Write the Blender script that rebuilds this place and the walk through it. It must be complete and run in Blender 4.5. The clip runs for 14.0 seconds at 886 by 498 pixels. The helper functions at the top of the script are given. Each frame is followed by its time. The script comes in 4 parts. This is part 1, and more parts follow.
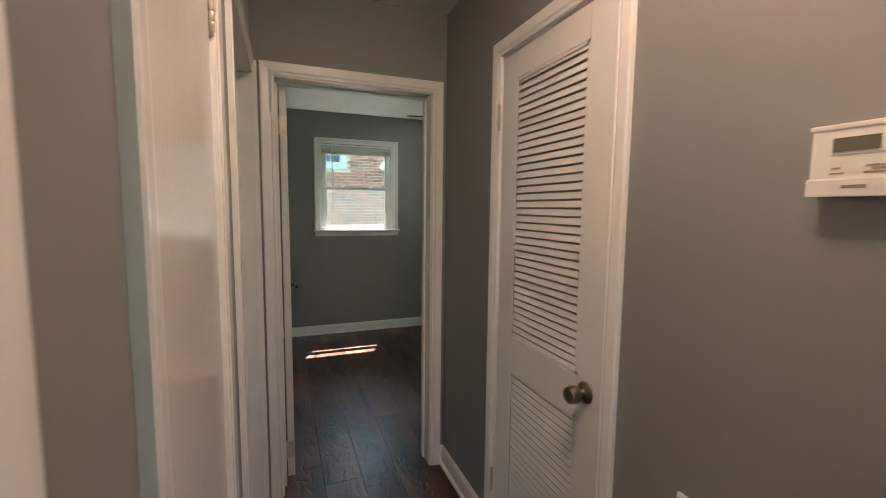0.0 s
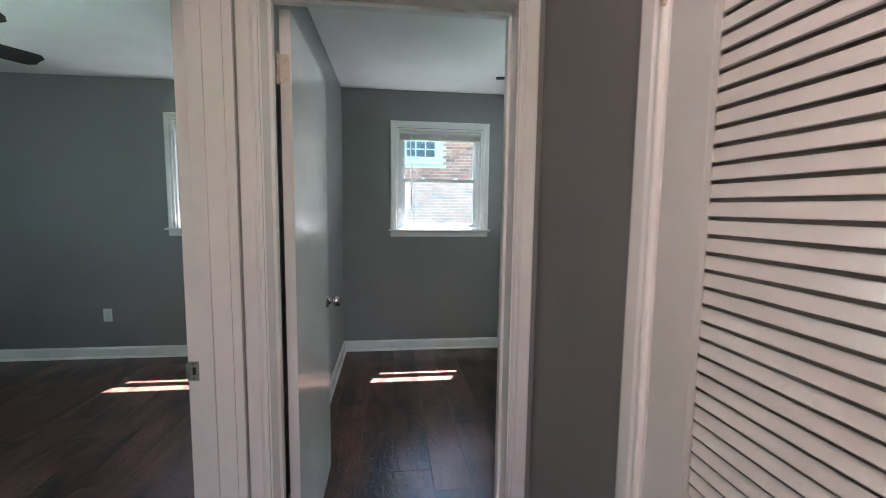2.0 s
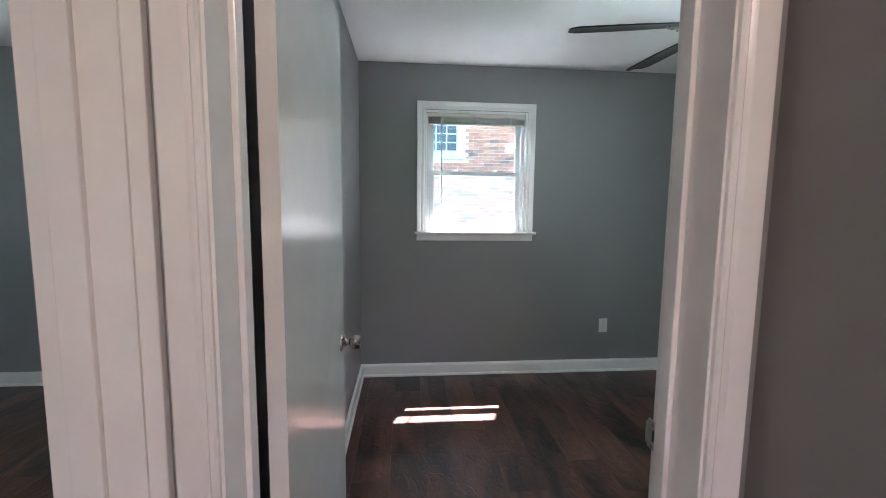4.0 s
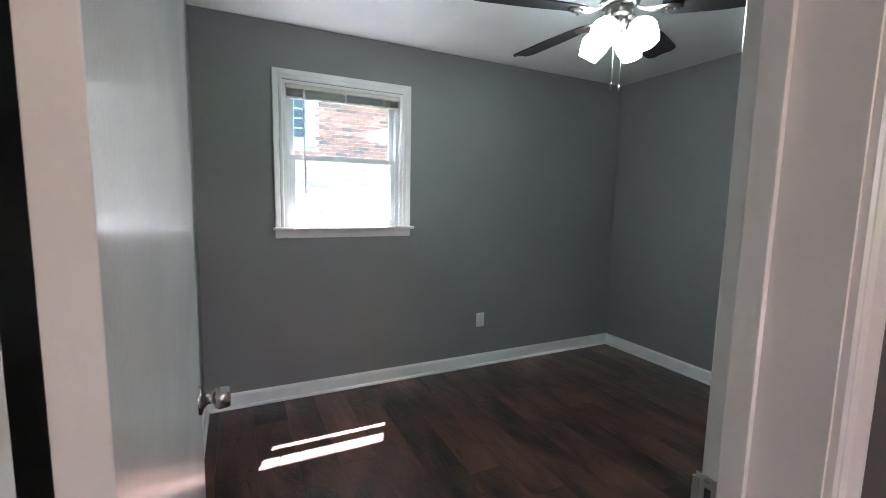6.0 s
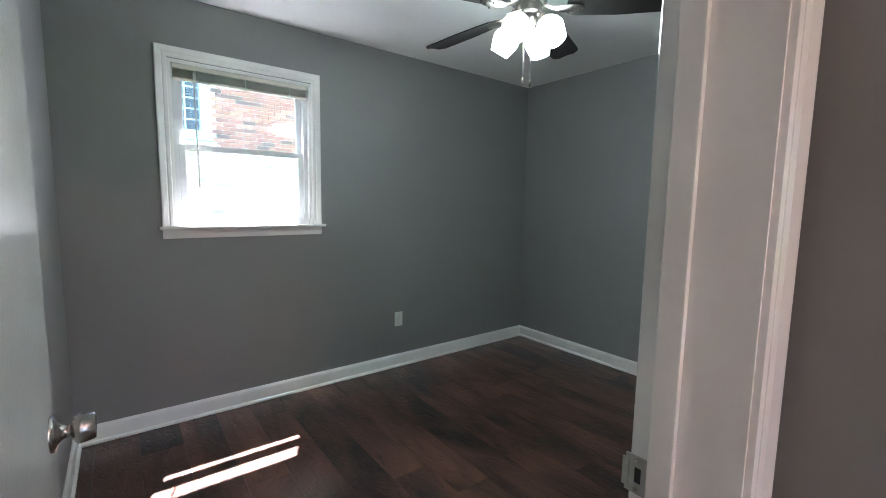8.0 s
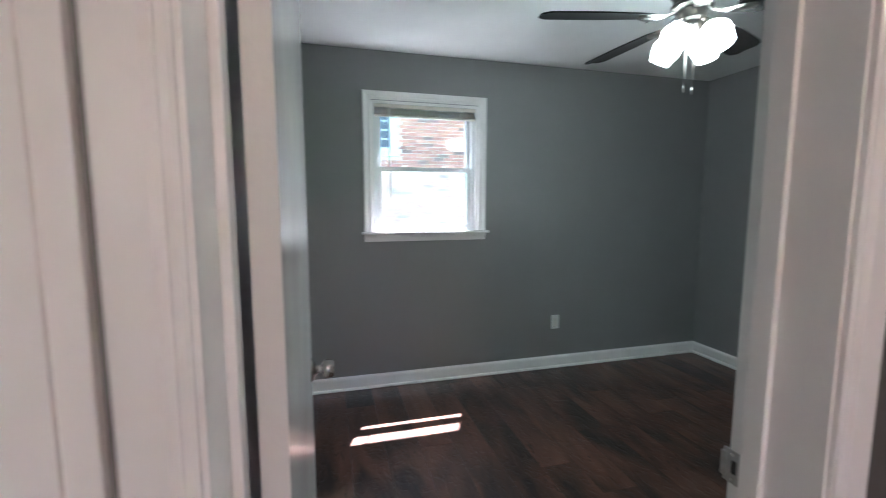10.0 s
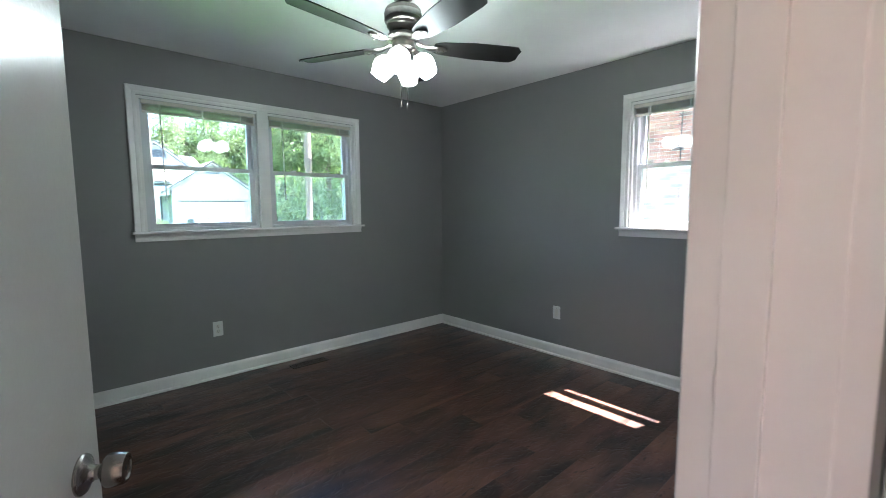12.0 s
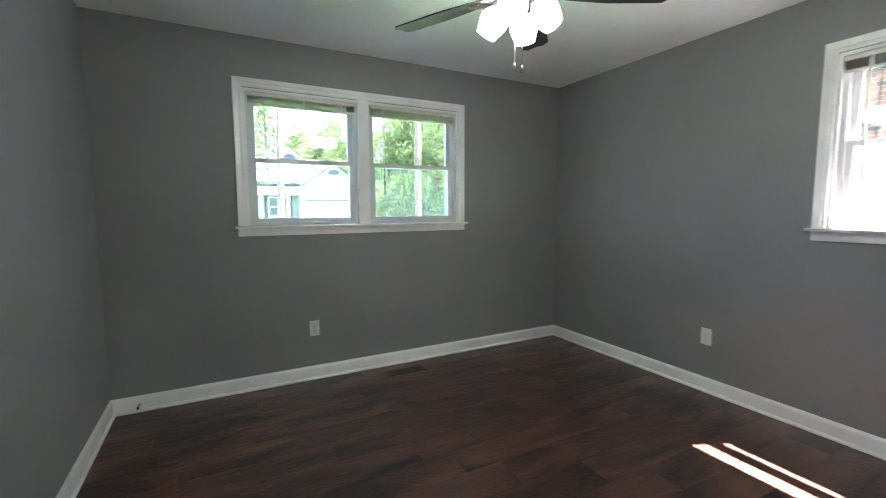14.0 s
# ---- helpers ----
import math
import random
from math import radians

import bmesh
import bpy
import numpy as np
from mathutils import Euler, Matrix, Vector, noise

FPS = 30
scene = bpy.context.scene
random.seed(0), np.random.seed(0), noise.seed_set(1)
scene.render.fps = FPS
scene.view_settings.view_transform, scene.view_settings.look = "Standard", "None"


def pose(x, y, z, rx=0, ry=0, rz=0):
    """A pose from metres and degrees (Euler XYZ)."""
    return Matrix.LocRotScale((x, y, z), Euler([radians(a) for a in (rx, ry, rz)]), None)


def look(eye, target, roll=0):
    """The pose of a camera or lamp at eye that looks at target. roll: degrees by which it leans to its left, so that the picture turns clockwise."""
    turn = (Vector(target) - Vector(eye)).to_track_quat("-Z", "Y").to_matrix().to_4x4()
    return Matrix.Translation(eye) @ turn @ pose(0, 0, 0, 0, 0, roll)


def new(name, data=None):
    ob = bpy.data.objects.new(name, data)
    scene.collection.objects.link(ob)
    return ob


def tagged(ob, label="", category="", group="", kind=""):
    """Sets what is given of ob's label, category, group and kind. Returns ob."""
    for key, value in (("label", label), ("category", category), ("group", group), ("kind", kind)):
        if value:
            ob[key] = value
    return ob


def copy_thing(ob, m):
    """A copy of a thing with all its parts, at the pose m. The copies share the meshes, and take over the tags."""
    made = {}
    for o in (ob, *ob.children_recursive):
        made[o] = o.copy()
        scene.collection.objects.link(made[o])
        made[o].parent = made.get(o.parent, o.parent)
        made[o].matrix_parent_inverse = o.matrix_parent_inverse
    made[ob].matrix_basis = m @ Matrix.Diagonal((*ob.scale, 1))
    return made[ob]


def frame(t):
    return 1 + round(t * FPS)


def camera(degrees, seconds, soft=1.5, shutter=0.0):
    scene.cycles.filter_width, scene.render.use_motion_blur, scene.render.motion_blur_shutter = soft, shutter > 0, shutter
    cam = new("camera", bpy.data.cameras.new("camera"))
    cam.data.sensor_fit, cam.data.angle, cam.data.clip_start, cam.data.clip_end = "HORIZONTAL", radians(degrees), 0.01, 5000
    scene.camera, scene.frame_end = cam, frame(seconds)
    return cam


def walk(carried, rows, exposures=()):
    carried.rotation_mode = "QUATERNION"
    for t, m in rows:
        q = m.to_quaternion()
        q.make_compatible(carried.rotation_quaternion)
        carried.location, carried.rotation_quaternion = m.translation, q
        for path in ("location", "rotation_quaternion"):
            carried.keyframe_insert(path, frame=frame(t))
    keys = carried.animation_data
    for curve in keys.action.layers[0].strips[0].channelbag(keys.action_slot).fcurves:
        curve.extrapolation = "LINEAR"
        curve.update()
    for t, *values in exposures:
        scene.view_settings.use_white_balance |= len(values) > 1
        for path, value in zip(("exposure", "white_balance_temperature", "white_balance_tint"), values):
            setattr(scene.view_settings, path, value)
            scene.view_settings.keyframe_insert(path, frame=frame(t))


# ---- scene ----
cam = camera(92.6, 14.0, soft=0.9, shutter=0.25)
PATH = [
    (0, (0.114, -2.136, 1.443), (0.824, -0.276, 1.251), 0.6),
    (0.5, (0.223, -1.967, 1.423), (0.692, -0.033, 1.23), 0.9),
    (1, (0.319, -1.732, 1.421), (0.702, 0.221, 1.226), 0.8),
    (1.5, (0.397, -1.525, 1.402), (0.755, 0.434, 1.212), 1.0),
    (2, (0.471, -1.317, 1.405), (0.712, 0.659, 1.207), 0.7),
    (2.5, (0.463, -1.088, 1.384), (0.582, 0.898, 1.181), 0.6),
    (5, (0.282, -0.409, 1.417), (0.686, 1.537, 1.191), 0.8),
    (5.5, (0.25, -0.302, 1.411), (0.943, 1.561, 1.187), 1.0),
    (6, (0.238, -0.223, 1.385), (1.108, 1.563, 1.158), 1.1),
    (6.5, (0.259, -0.172, 1.347), (1.296, 1.525, 1.126), 1.0),
    (7, (0.3, -0.150, 1.321), (1.519, 1.420, 1.105), 1.0),
    (9.5, (0.202, -0.297, 1.406), (1.245, 1.395, 1.184), 0.4),
    (10, (0.205, -0.391, 1.399), (0.726, 1.528, 1.185), 0.0),
    (10.5, (0.173, -0.461, 1.404), (-0.042, 1.516, 1.197), -0.1),
    (11, (0.133, -0.539, 1.386), (-0.74, 1.25, 1.196), -0.3),
    (11.5, (0.101, -0.563, 1.372), (-1.164, 0.974, 1.177), -0.2),
    (12, (0.035, -0.534, 1.345), (-1.441, 0.802, 1.153), -0.3),
    (12.5, (-0.091, -0.476, 1.317), (-1.621, 0.797, 1.123), -0.2),
    (13, (-0.214, -0.385, 1.316), (-1.758, 0.871, 1.121), -0.2),
    (13.5, (-0.304, -0.334, 1.312), (-1.887, 0.873, 1.112), -0.4),
    (14, (-0.347, -0.262, 1.31), (-2.107, 0.667, 1.118), -0.2),
]
EXPOSURES = [(0.0, 3.62, 6550, 8), (0.5, 3.88, 5750, 7), (1.0, 3.82, 5450, 7), (1.5, 3.97, 5450, 9), (2.5, 4.3, 5600, 14),
             (5.0, 4.45, 5550, 17), (7.0, 4.65, 5650, 16), (9.5, 4.58, 5500, 15), (10.5, 4.35, 5450, 15), (11.0, 4.3, 5600, 17),
             (12.0, 4.6, 5700, 17), (13.0, 4.72, 6100, 21), (14.0, 4.92, 6100, 22)]
walk(cam, [(t, look(eye, aim, lean)) for t, eye, aim, lean in PATH], EXPOSURES)

# ---- world, sun, lamps ----
SUN_TO = Vector((0.155, 0.43, 1.0)).normalized()
world = bpy.data.worlds.new("daylight")
scene.world = world
world.use_nodes = True
wn = world.node_tree
sky = wn.nodes.new("ShaderNodeTexSky")
sky.sky_type = "NISHITA"
sky.sun_disc = False
sky.sun_elevation = math.asin(SUN_TO.z)
sky.sun_rotation = math.atan2(SUN_TO.x, SUN_TO.y)
sky.air_density, sky.dust_density = 1.0, 1.5
wn.links.new(sky.outputs[0], wn.nodes["Background"].inputs[0])
wn.nodes["Background"].inputs[1].default_value = 0.15
sun_data = bpy.data.lights.new("sun", "SUN")
sun_data.energy, sun_data.angle, sun_data.color = 5.0, radians(0.5), (1.0, 0.95, 0.88)
sun = new("sun", sun_data)
sun.matrix_world = look(SUN_TO * 30, (0, 0, 0))


# ---- materials ----
def material(name, colour, rough=0.6, metal=0.0, vary=0.0, scale=4.0, bump=0.0, bump_scale=120.0, coat=0.0,
             rough_vary=0.0, island=0.0, per_object=0.0, emit=None, emit_strength=0.0):
    m = bpy.data.materials.new(name)
    m.use_nodes = True
    nt = m.node_tree
    bsdf = nt.nodes["Principled BSDF"]
    bsdf.inputs["Base Color"].default_value = (*colour, 1)
    bsdf.inputs["Roughness"].default_value = rough
    bsdf.inputs["Metallic"].default_value = metal
    bsdf.inputs["Coat Weight"].default_value = coat
    geo = nt.nodes.new("ShaderNodeNewGeometry")
    if vary or island or per_object or rough_vary:
        coarse = nt.nodes.new("ShaderNodeTexNoise")
        coarse.inputs["Scale"].default_value = scale
        coarse.inputs["Detail"].default_value = 6
        nt.links.new(geo.outputs["Position"], coarse.inputs["Vector"])
        fac = coarse.outputs["Fac"]
        rng = nt.nodes.new("ShaderNodeMapRange")
        rng.inputs["From Min"].default_value, rng.inputs["From Max"].default_value = 0.3, 0.7
        rng.inputs["To Min"].default_value, rng.inputs["To Max"].default_value = 1 - vary, 1 + vary
        nt.links.new(fac, rng.inputs["Value"])
        value = rng.outputs[0]
        for amount, out in ((island, geo.outputs["Random Per Island"]), (per_object, None)):
            if amount:
                if out is None:
                    out = nt.nodes.new("ShaderNodeObjectInfo").outputs["Random"]
                r2 = nt.nodes.new("ShaderNodeMapRange")
                r2.inputs["To Min"].default_value, r2.inputs["To Max"].default_value = 1 - amount, 1 + amount
                nt.links.new(out, r2.inputs["Value"])
                mul = nt.nodes.new("ShaderNodeMath")
                mul.operation = "MULTIPLY"
                nt.links.new(value, mul.inputs[0])
                nt.links.new(r2.outputs[0], mul.inputs[1])
                value = mul.outputs[0]
        hsv = nt.nodes.new("ShaderNodeHueSaturation")
        hsv.inputs["Color"].default_value = (*colour, 1)
        nt.links.new(value, hsv.inputs["Value"])
        nt.links.new(hsv.outputs[0], bsdf.inputs["Base Color"])
        if rough_vary:
            r3 = nt.nodes.new("ShaderNodeMapRange")
            r3.inputs["From Min"].default_value, r3.inputs["From Max"].default_value = 0.3, 0.7
            r3.inputs["To Min"].default_value, r3.inputs["To Max"].default_value = rough - rough_vary, rough + rough_vary
            nt.links.new(fac, r3.inputs["Value"])
            nt.links.new(r3.outputs[0], bsdf.inputs["Roughness"])
    if bump:
        fine = nt.nodes.new("ShaderNodeTexNoise")
        fine.inputs["Scale"].default_value = bump_scale
        fine.inputs["Detail"].default_value = 4
        nt.links.new(geo.outputs["Position"], fine.inputs["Vector"])
        bmp = nt.nodes.new("ShaderNodeBump")
        bmp.inputs["Strength"].default_value = bump
        bmp.inputs["Distance"].default_value = 0.002
        nt.links.new(fine.outputs["Fac"], bmp.inputs["Height"])
        nt.links.new(bmp.outputs[0], bsdf.inputs["Normal"])
    if emit:
        bsdf.inputs["Emission Color"].default_value = (*emit, 1)
        bsdf.inputs["Emission Strength"].default_value = emit_strength
    return m


def wood_floor():
    """Dark hand-scraped planks: long grain along y, blotches, scraped dents."""
    m = bpy.data.materials.new("dark_plank")
    m.use_nodes = True
    nt = m.node_tree
    bsdf = nt.nodes["Principled BSDF"]
    geo = nt.nodes.new("ShaderNodeNewGeometry")
    info = nt.nodes.new("ShaderNodeObjectInfo")
    shift = nt.nodes.new("ShaderNodeVectorMath")
    shift.operation = "SCALE"
    shift.inputs["Scale"].default_value = 37.0
    comb = nt.nodes.new("ShaderNodeCombineXYZ")
    for i in range(3):
        nt.links.new(info.outputs["Random"], comb.inputs[i])
    nt.links.new(comb.outputs[0], shift.inputs[0])
    add = nt.nodes.new("ShaderNodeVectorMath")
    nt.links.new(geo.outputs["Position"], add.inputs[0])
    nt.links.new(shift.outputs[0], add.inputs[1])

    def grain(sx, sy, detail, distort):
        mp = nt.nodes.new("ShaderNodeMapping")
        mp.inputs["Scale"].default_value = (sx, sy, 1)
        nt.links.new(add.outputs[0], mp.inputs["Vector"])
        n = nt.nodes.new("ShaderNodeTexNoise")
        n.inputs["Scale"].default_value = 1
        n.inputs["Detail"].default_value = detail
        n.inputs["Distortion"].default_value = distort
        nt.links.new(mp.outputs[0], n.inputs["Vector"])
        return n.outputs["Fac"]

    streak, blotch, dents = grain(30, 4, 4, 1.2), grain(4.5, 1.5, 8, 0.7), grain(17, 8, 3, 2.4)
    ramp = nt.nodes.new("ShaderNodeValToRGB")
    ramp.color_ramp.elements[0].position, ramp.color_ramp.elements[0].color = 0.36, (0.010, 0.0040, 0.0030, 1)
    ramp.color_ramp.elements[1].position, ramp.color_ramp.elements[1].color = 0.72, (0.165, 0.071, 0.043, 1)
    mid = ramp.color_ramp.elements.new(0.5)
    mid.color = (0.064, 0.0262, 0.0165, 1)
    mix = nt.nodes.new("ShaderNodeMix")
    mix.inputs["Factor"].default_value = 0.93
    nt.links.new(streak, mix.inputs["A"])
    nt.links.new(blotch, mix.inputs["B"])
    nt.links.new(mix.outputs["Result"], ramp.inputs["Fac"])
    lift = nt.nodes.new("ShaderNodeMapRange")
    lift.inputs["To Min"].default_value, lift.inputs["To Max"].default_value = 0.90, 1.12
    nt.links.new(info.outputs["Random"], lift.inputs["Value"])
    hsv = nt.nodes.new("ShaderNodeHueSaturation")
    nt.links.new(ramp.outputs[0], hsv.inputs["Color"])
    knots = nt.nodes.new("ShaderNodeMapRange")
    knots.inputs["From Min"].default_value, knots.inputs["From Max"].default_value = 0.63, 0.70
    knots.inputs["To Min"].default_value, knots.inputs["To Max"].default_value = 1.0, 0.3
    nt.links.new(grain(34, 9, 5, 1.6), knots.inputs["Value"])
    value = nt.nodes.new("ShaderNodeMath")
    value.operation = "MULTIPLY"
    nt.links.new(lift.outputs[0], value.inputs[0])
    nt.links.new(knots.outputs[0], value.inputs[1])
    nt.links.new(value.outputs[0], hsv.inputs["Value"])
    nt.links.new(hsv.outputs[0], bsdf.inputs["Base Color"])
    rough = nt.nodes.new("ShaderNodeMapRange")
    rough.inputs["From Min"].default_value, rough.inputs["From Max"].default_value = 0.3, 0.7
    rough.inputs["To Min"].default_value, rough.inputs["To Max"].default_value = 0.41, 0.29
    nt.links.new(streak, rough.inputs["Value"])
    nt.links.new(rough.outputs[0], bsdf.inputs["Roughness"])
    bsdf.inputs["Specular IOR Level"].default_value = 0.3
    bsdf.inputs["Coat Weight"].default_value = 0.8
    bsdf.inputs["Coat Roughness"].default_value = 0.27
    sharp = nt.nodes.new("ShaderNodeMapRange")
    sharp.inputs["From Min"].default_value, sharp.inputs["From Max"].default_value = 0.35, 0.50
    nt.links.new(dents, sharp.inputs["Value"])
    total = nt.nodes.new("ShaderNodeMath")
    total.operation = "MULTIPLY_ADD"
    total.inputs[1].default_value = 0.05
    nt.links.new(streak, total.inputs[0])
    nt.links.new(sharp.outputs[0], total.inputs[2])
    bmp = nt.nodes.new("ShaderNodeBump")
    bmp.inputs["Strength"].default_value = 0.40
    bmp.inputs["Distance"].default_value = 0.003
    nt.links.new(total.outputs[0], bmp.inputs["Height"])
    nt.links.new(bmp.outputs[0], bsdf.inputs["Normal"])
    nt.links.new(bmp.outputs[0], bsdf.inputs["Coat Normal"])
    return m


def clear_glass():
    m = bpy.data.materials.new("window_glass")
    m.use_nodes = True
    nt = m.node_tree
    nt.nodes.remove(nt.nodes["Principled BSDF"])
    out = nt.nodes["Material Output"]
    clear, gloss = nt.nodes.new("ShaderNodeBsdfTransparent"), nt.nodes.new("ShaderNodeBsdfGlossy")
    mix = nt.nodes.new("ShaderNodeMixShader")
    clear.inputs["Color"].default_value = (0.70, 0.735, 0.73, 1)
    gloss.inputs["Roughness"].default_value = 0.0
    fres = nt.nodes.new("ShaderNodeFresnel")
    fres.inputs["IOR"].default_value = 1.55
    nt.links.new(fres.outputs[0], mix.inputs[0])
    nt.links.new(clear.outputs[0], mix.inputs[1])
    nt.links.new(gloss.outputs[0], mix.inputs[2])
    nt.links.new(mix.outputs[0], out.inputs[0])
    return m


def mesh_screen():
    """Fine pale fly screen: most light passes, the mesh catches some."""
    m = bpy.data.materials.new("fly_screen")
    m.use_nodes = True
    nt = m.node_tree
    nt.nodes.remove(nt.nodes["Principled BSDF"])
    clear = nt.nodes.new("ShaderNodeBsdfTransparent")
    cloth = nt.nodes.new("ShaderNodeBsdfTranslucent")
    cloth.inputs["Color"].default_value = (0.85, 0.85, 0.85, 1)
    mix = nt.nodes.new("ShaderNodeMixShader")
    mix.inputs[0].default_value = 0.030
    nt.links.new(clear.outputs[0], mix.inputs[1])
    nt.links.new(cloth.outputs[0], mix.inputs[2])
    nt.links.new(mix.outputs[0], nt.nodes["Material Output"].inputs[0])
    return m


def leafy(name, colour):
    m = material(name, colour, 0.55, vary=0.35, scale=1.3, island=0.45)
    nt = m.node_tree
    trans = nt.nodes.new("ShaderNodeBsdfTranslucent")
    trans.inputs["Color"].default_value = (colour[0] * 2.2, colour[1] * 2.2, colour[2] * 1.2, 1)
    mix = nt.nodes.new("ShaderNodeMixShader")
    mix.inputs[0].default_value = 0.35
    nt.links.new(nt.nodes["Principled BSDF"].outputs[0], mix.inputs[1])
    nt.links.new(trans.outputs[0], mix.inputs[2])
    nt.links.new(mix.outputs[0], nt.nodes["Material Output"].inputs[0])
    return m


def brick_clay(name, joined):
    """Fired clay: mostly orange red, some browner, a few burnt dark."""
    m = material(name, (0.37, 0.135, 0.105), 0.85, vary=0.22, scale=9, bump=0.5, bump_scale=60)
    nt = m.node_tree
    hsv = next(n for n in nt.nodes if n.bl_idname == "ShaderNodeHueSaturation")
    geo = next(n for n in nt.nodes if n.bl_idname == "ShaderNodeNewGeometry")
    pick = geo.outputs["Random Per Island"] if joined else nt.nodes.new("ShaderNodeObjectInfo").outputs["Random"]
    ramp = nt.nodes.new("ShaderNodeValToRGB")
    e = ramp.color_ramp.elements
    e[0].position, e[0].color = 0.0, (0.16, 0.095, 0.09, 1)
    e[1].position, e[1].color = 1.0, (0.50, 0.23, 0.175, 1)
    for at, colour in ((0.13, (0.20, 0.105, 0.095, 1)), (0.17, (0.33, 0.135, 0.11, 1)), (0.6, (0.42, 0.17, 0.135, 1))):
        e.new(at).color = colour
    nt.links.new(pick, ramp.inputs["Fac"])
    nt.links.new(ramp.outputs[0], hsv.inputs["Color"])
    return m


PAINT = material("grey_wall_paint", (0.245, 0.241, 0.234), 0.5, vary=0.05, scale=1.2, bump=0.12, bump_scale=160, rough_vary=0.05)
CEIL = material("white_ceiling_paint", (0.82, 0.82, 0.80), 0.85, vary=0.04, scale=2.0, bump=0.5, bump_scale=70)
TRIM = material("white_gloss_trim", (0.84, 0.82, 0.80), 0.22, vary=0.04, scale=6, bump=0.10, bump_scale=60, rough_vary=0.05)
DOORWHITE = material("white_gloss_door", (0.72, 0.70, 0.67), 0.21, vary=0.03, scale=3, bump=0.22, bump_scale=110, rough_vary=0.04)
VINYL = material("white_window_vinyl", (0.62, 0.63, 0.635), 0.35, vary=0.03, scale=8)
BLIND = material("off_white_blind", (0.66, 0.61, 0.53), 0.4, vary=0.05, scale=20)
PLASTIC = material("white_plastic", (0.74, 0.72, 0.67), 0.35, vary=0.03, scale=30)
PLATE = material("white_cover_plate", (0.78, 0.78, 0.76), 0.3, vary=0.02, scale=30)
NICKEL = material("brushed_nickel", (0.45, 0.42, 0.39), 0.24, metal=1.0, vary=0.06, scale=30, bump=0.05, bump_scale=300)
FANMETAL = material("satin_nickel_fan", (0.20, 0.18, 0.163), 0.30, metal=1.0, vary=0.06, scale=30)
BRONZE = material("aged_bronze", (0.24, 0.185, 0.14), 0.28, metal=1.0, vary=0.12, scale=40)
STEEL = material("dull_steel", (0.40, 0.38, 0.36), 0.38, metal=1.0, vary=0.1, scale=60)
HINGE = material("painted_hinge", (0.50, 0.45, 0.38), 0.38, metal=0.5, vary=0.1, scale=90)
BLADE = material("espresso_blade", (0.010, 0.008, 0.007), 0.55, vary=0.25, scale=14, bump=0.05, bump_scale=90)
SHADE = material("lit_frosted_shade", (0.9, 0.9, 0.9), 0.4, emit=(0.87, 1.0, 0.86), emit_strength=2.1)
WARMGLASS = material("lit_warm_diffuser", (0.9, 0.85, 0.75), 0.4, emit=(1.0, 0.675, 0.515), emit_strength=7.0)
DARK = material("dark_slot", (0.02, 0.02, 0.02), 0.6)
# flat brown that stands in for the shade between the louvre slats
GAPSHADE = material("slat_gap_shade", (0.36, 0.32, 0.27), 0.8)
LCD = material("grey_green_display", (0.13, 0.13, 0.09), 0.25, vary=0.05, scale=60)
PRINT = material("faded_print", (0.30, 0.22, 0.17), 0.5)
REGISTER = material("brown_metal_register", (0.020, 0.012, 0.009), 0.5, metal=0.0, vary=0.2, scale=60)
PLANK = wood_floor()
GLASS = clear_glass()
SCREEN = mesh_screen()
BRICK, BRICK_JOINED = brick_clay("red_brick", False), brick_clay("red_brick_joined", True)
MORTAR = material("pale_mortar", (0.64, 0.60, 0.56), 0.9, vary=0.1, scale=12, bump=0.4)
SIDING = material("white_siding", (0.34, 0.335, 0.335), 0.55, vary=0.04, scale=2)
ROOF = material("pale_grey_shingle", (0.32, 0.31, 0.30), 0.9, vary=0.18, scale=7, bump=0.6, bump_scale=20)
FARTRIM = material("white_exterior_trim", (0.50, 0.50, 0.50), 0.5, vary=0.03, scale=6)
# near-black for shutters and eave boards; also stands in for shade lines there
TRIMSHADE = material("dark_trim_and_shade", (0.035, 0.033, 0.035), 0.9, vary=0.05, scale=6)
FARGLASS = material("dark_far_window", (0.035, 0.04, 0.048), 0.3, vary=0.15, scale=2)
GRASS = material("lawn", (0.10, 0.25, 0.045), 0.9, vary=0.35, scale=1.5, bump=1.0, bump_scale=30)
ASPHALT = material("asphalt", (0.06, 0.06, 0.058), 0.85, vary=0.2, scale=5, bump=0.5, bump_scale=80)
BARK = material("bark", (0.13, 0.10, 0.075), 0.9, vary=0.3, scale=9, bump=0.8, bump_scale=25)
POLEWOOD = material("weathered_pole", (0.17, 0.125, 0.09), 0.85, vary=0.2, scale=6, bump=0.5, bump_scale=40)
LEAF = leafy("leaf_green", (0.10, 0.14, 0.065))
LEAF2 = leafy("leaf_light_green", (0.15, 0.185, 0.10))
CARPAINT = material("white_car_paint", (0.7, 0.7, 0.7), 0.25, vary=0.02, scale=3, coat=0.6)
CABLE = material("black_cable", (0.03, 0.03, 0.03), 0.6)
BOXGREY = material("grey_meter_box", (0.55, 0.55, 0.54), 0.5, vary=0.06, scale=20)


# ---- mesh helpers ----
def bx(bm, x0, x1, y0, y1, z0, z1, bevel=0.0):
    c = Vector(((x0 + x1) / 2, (y0 + y1) / 2, (z0 + z1) / 2))
    r = bmesh.ops.create_cube(bm, size=1)
    for v in r["verts"]:
        v.co = Vector((v.co.x * (x1 - x0), v.co.y * (y1 - y0), v.co.z * (z1 - z0))) + c
    if bevel:
        edges = list({e for v in r["verts"] for e in v.link_edges})
        bmesh.ops.bevel(bm, geom=edges, offset=bevel, segments=2, affect="EDGES", profile=0.6)
    return bm


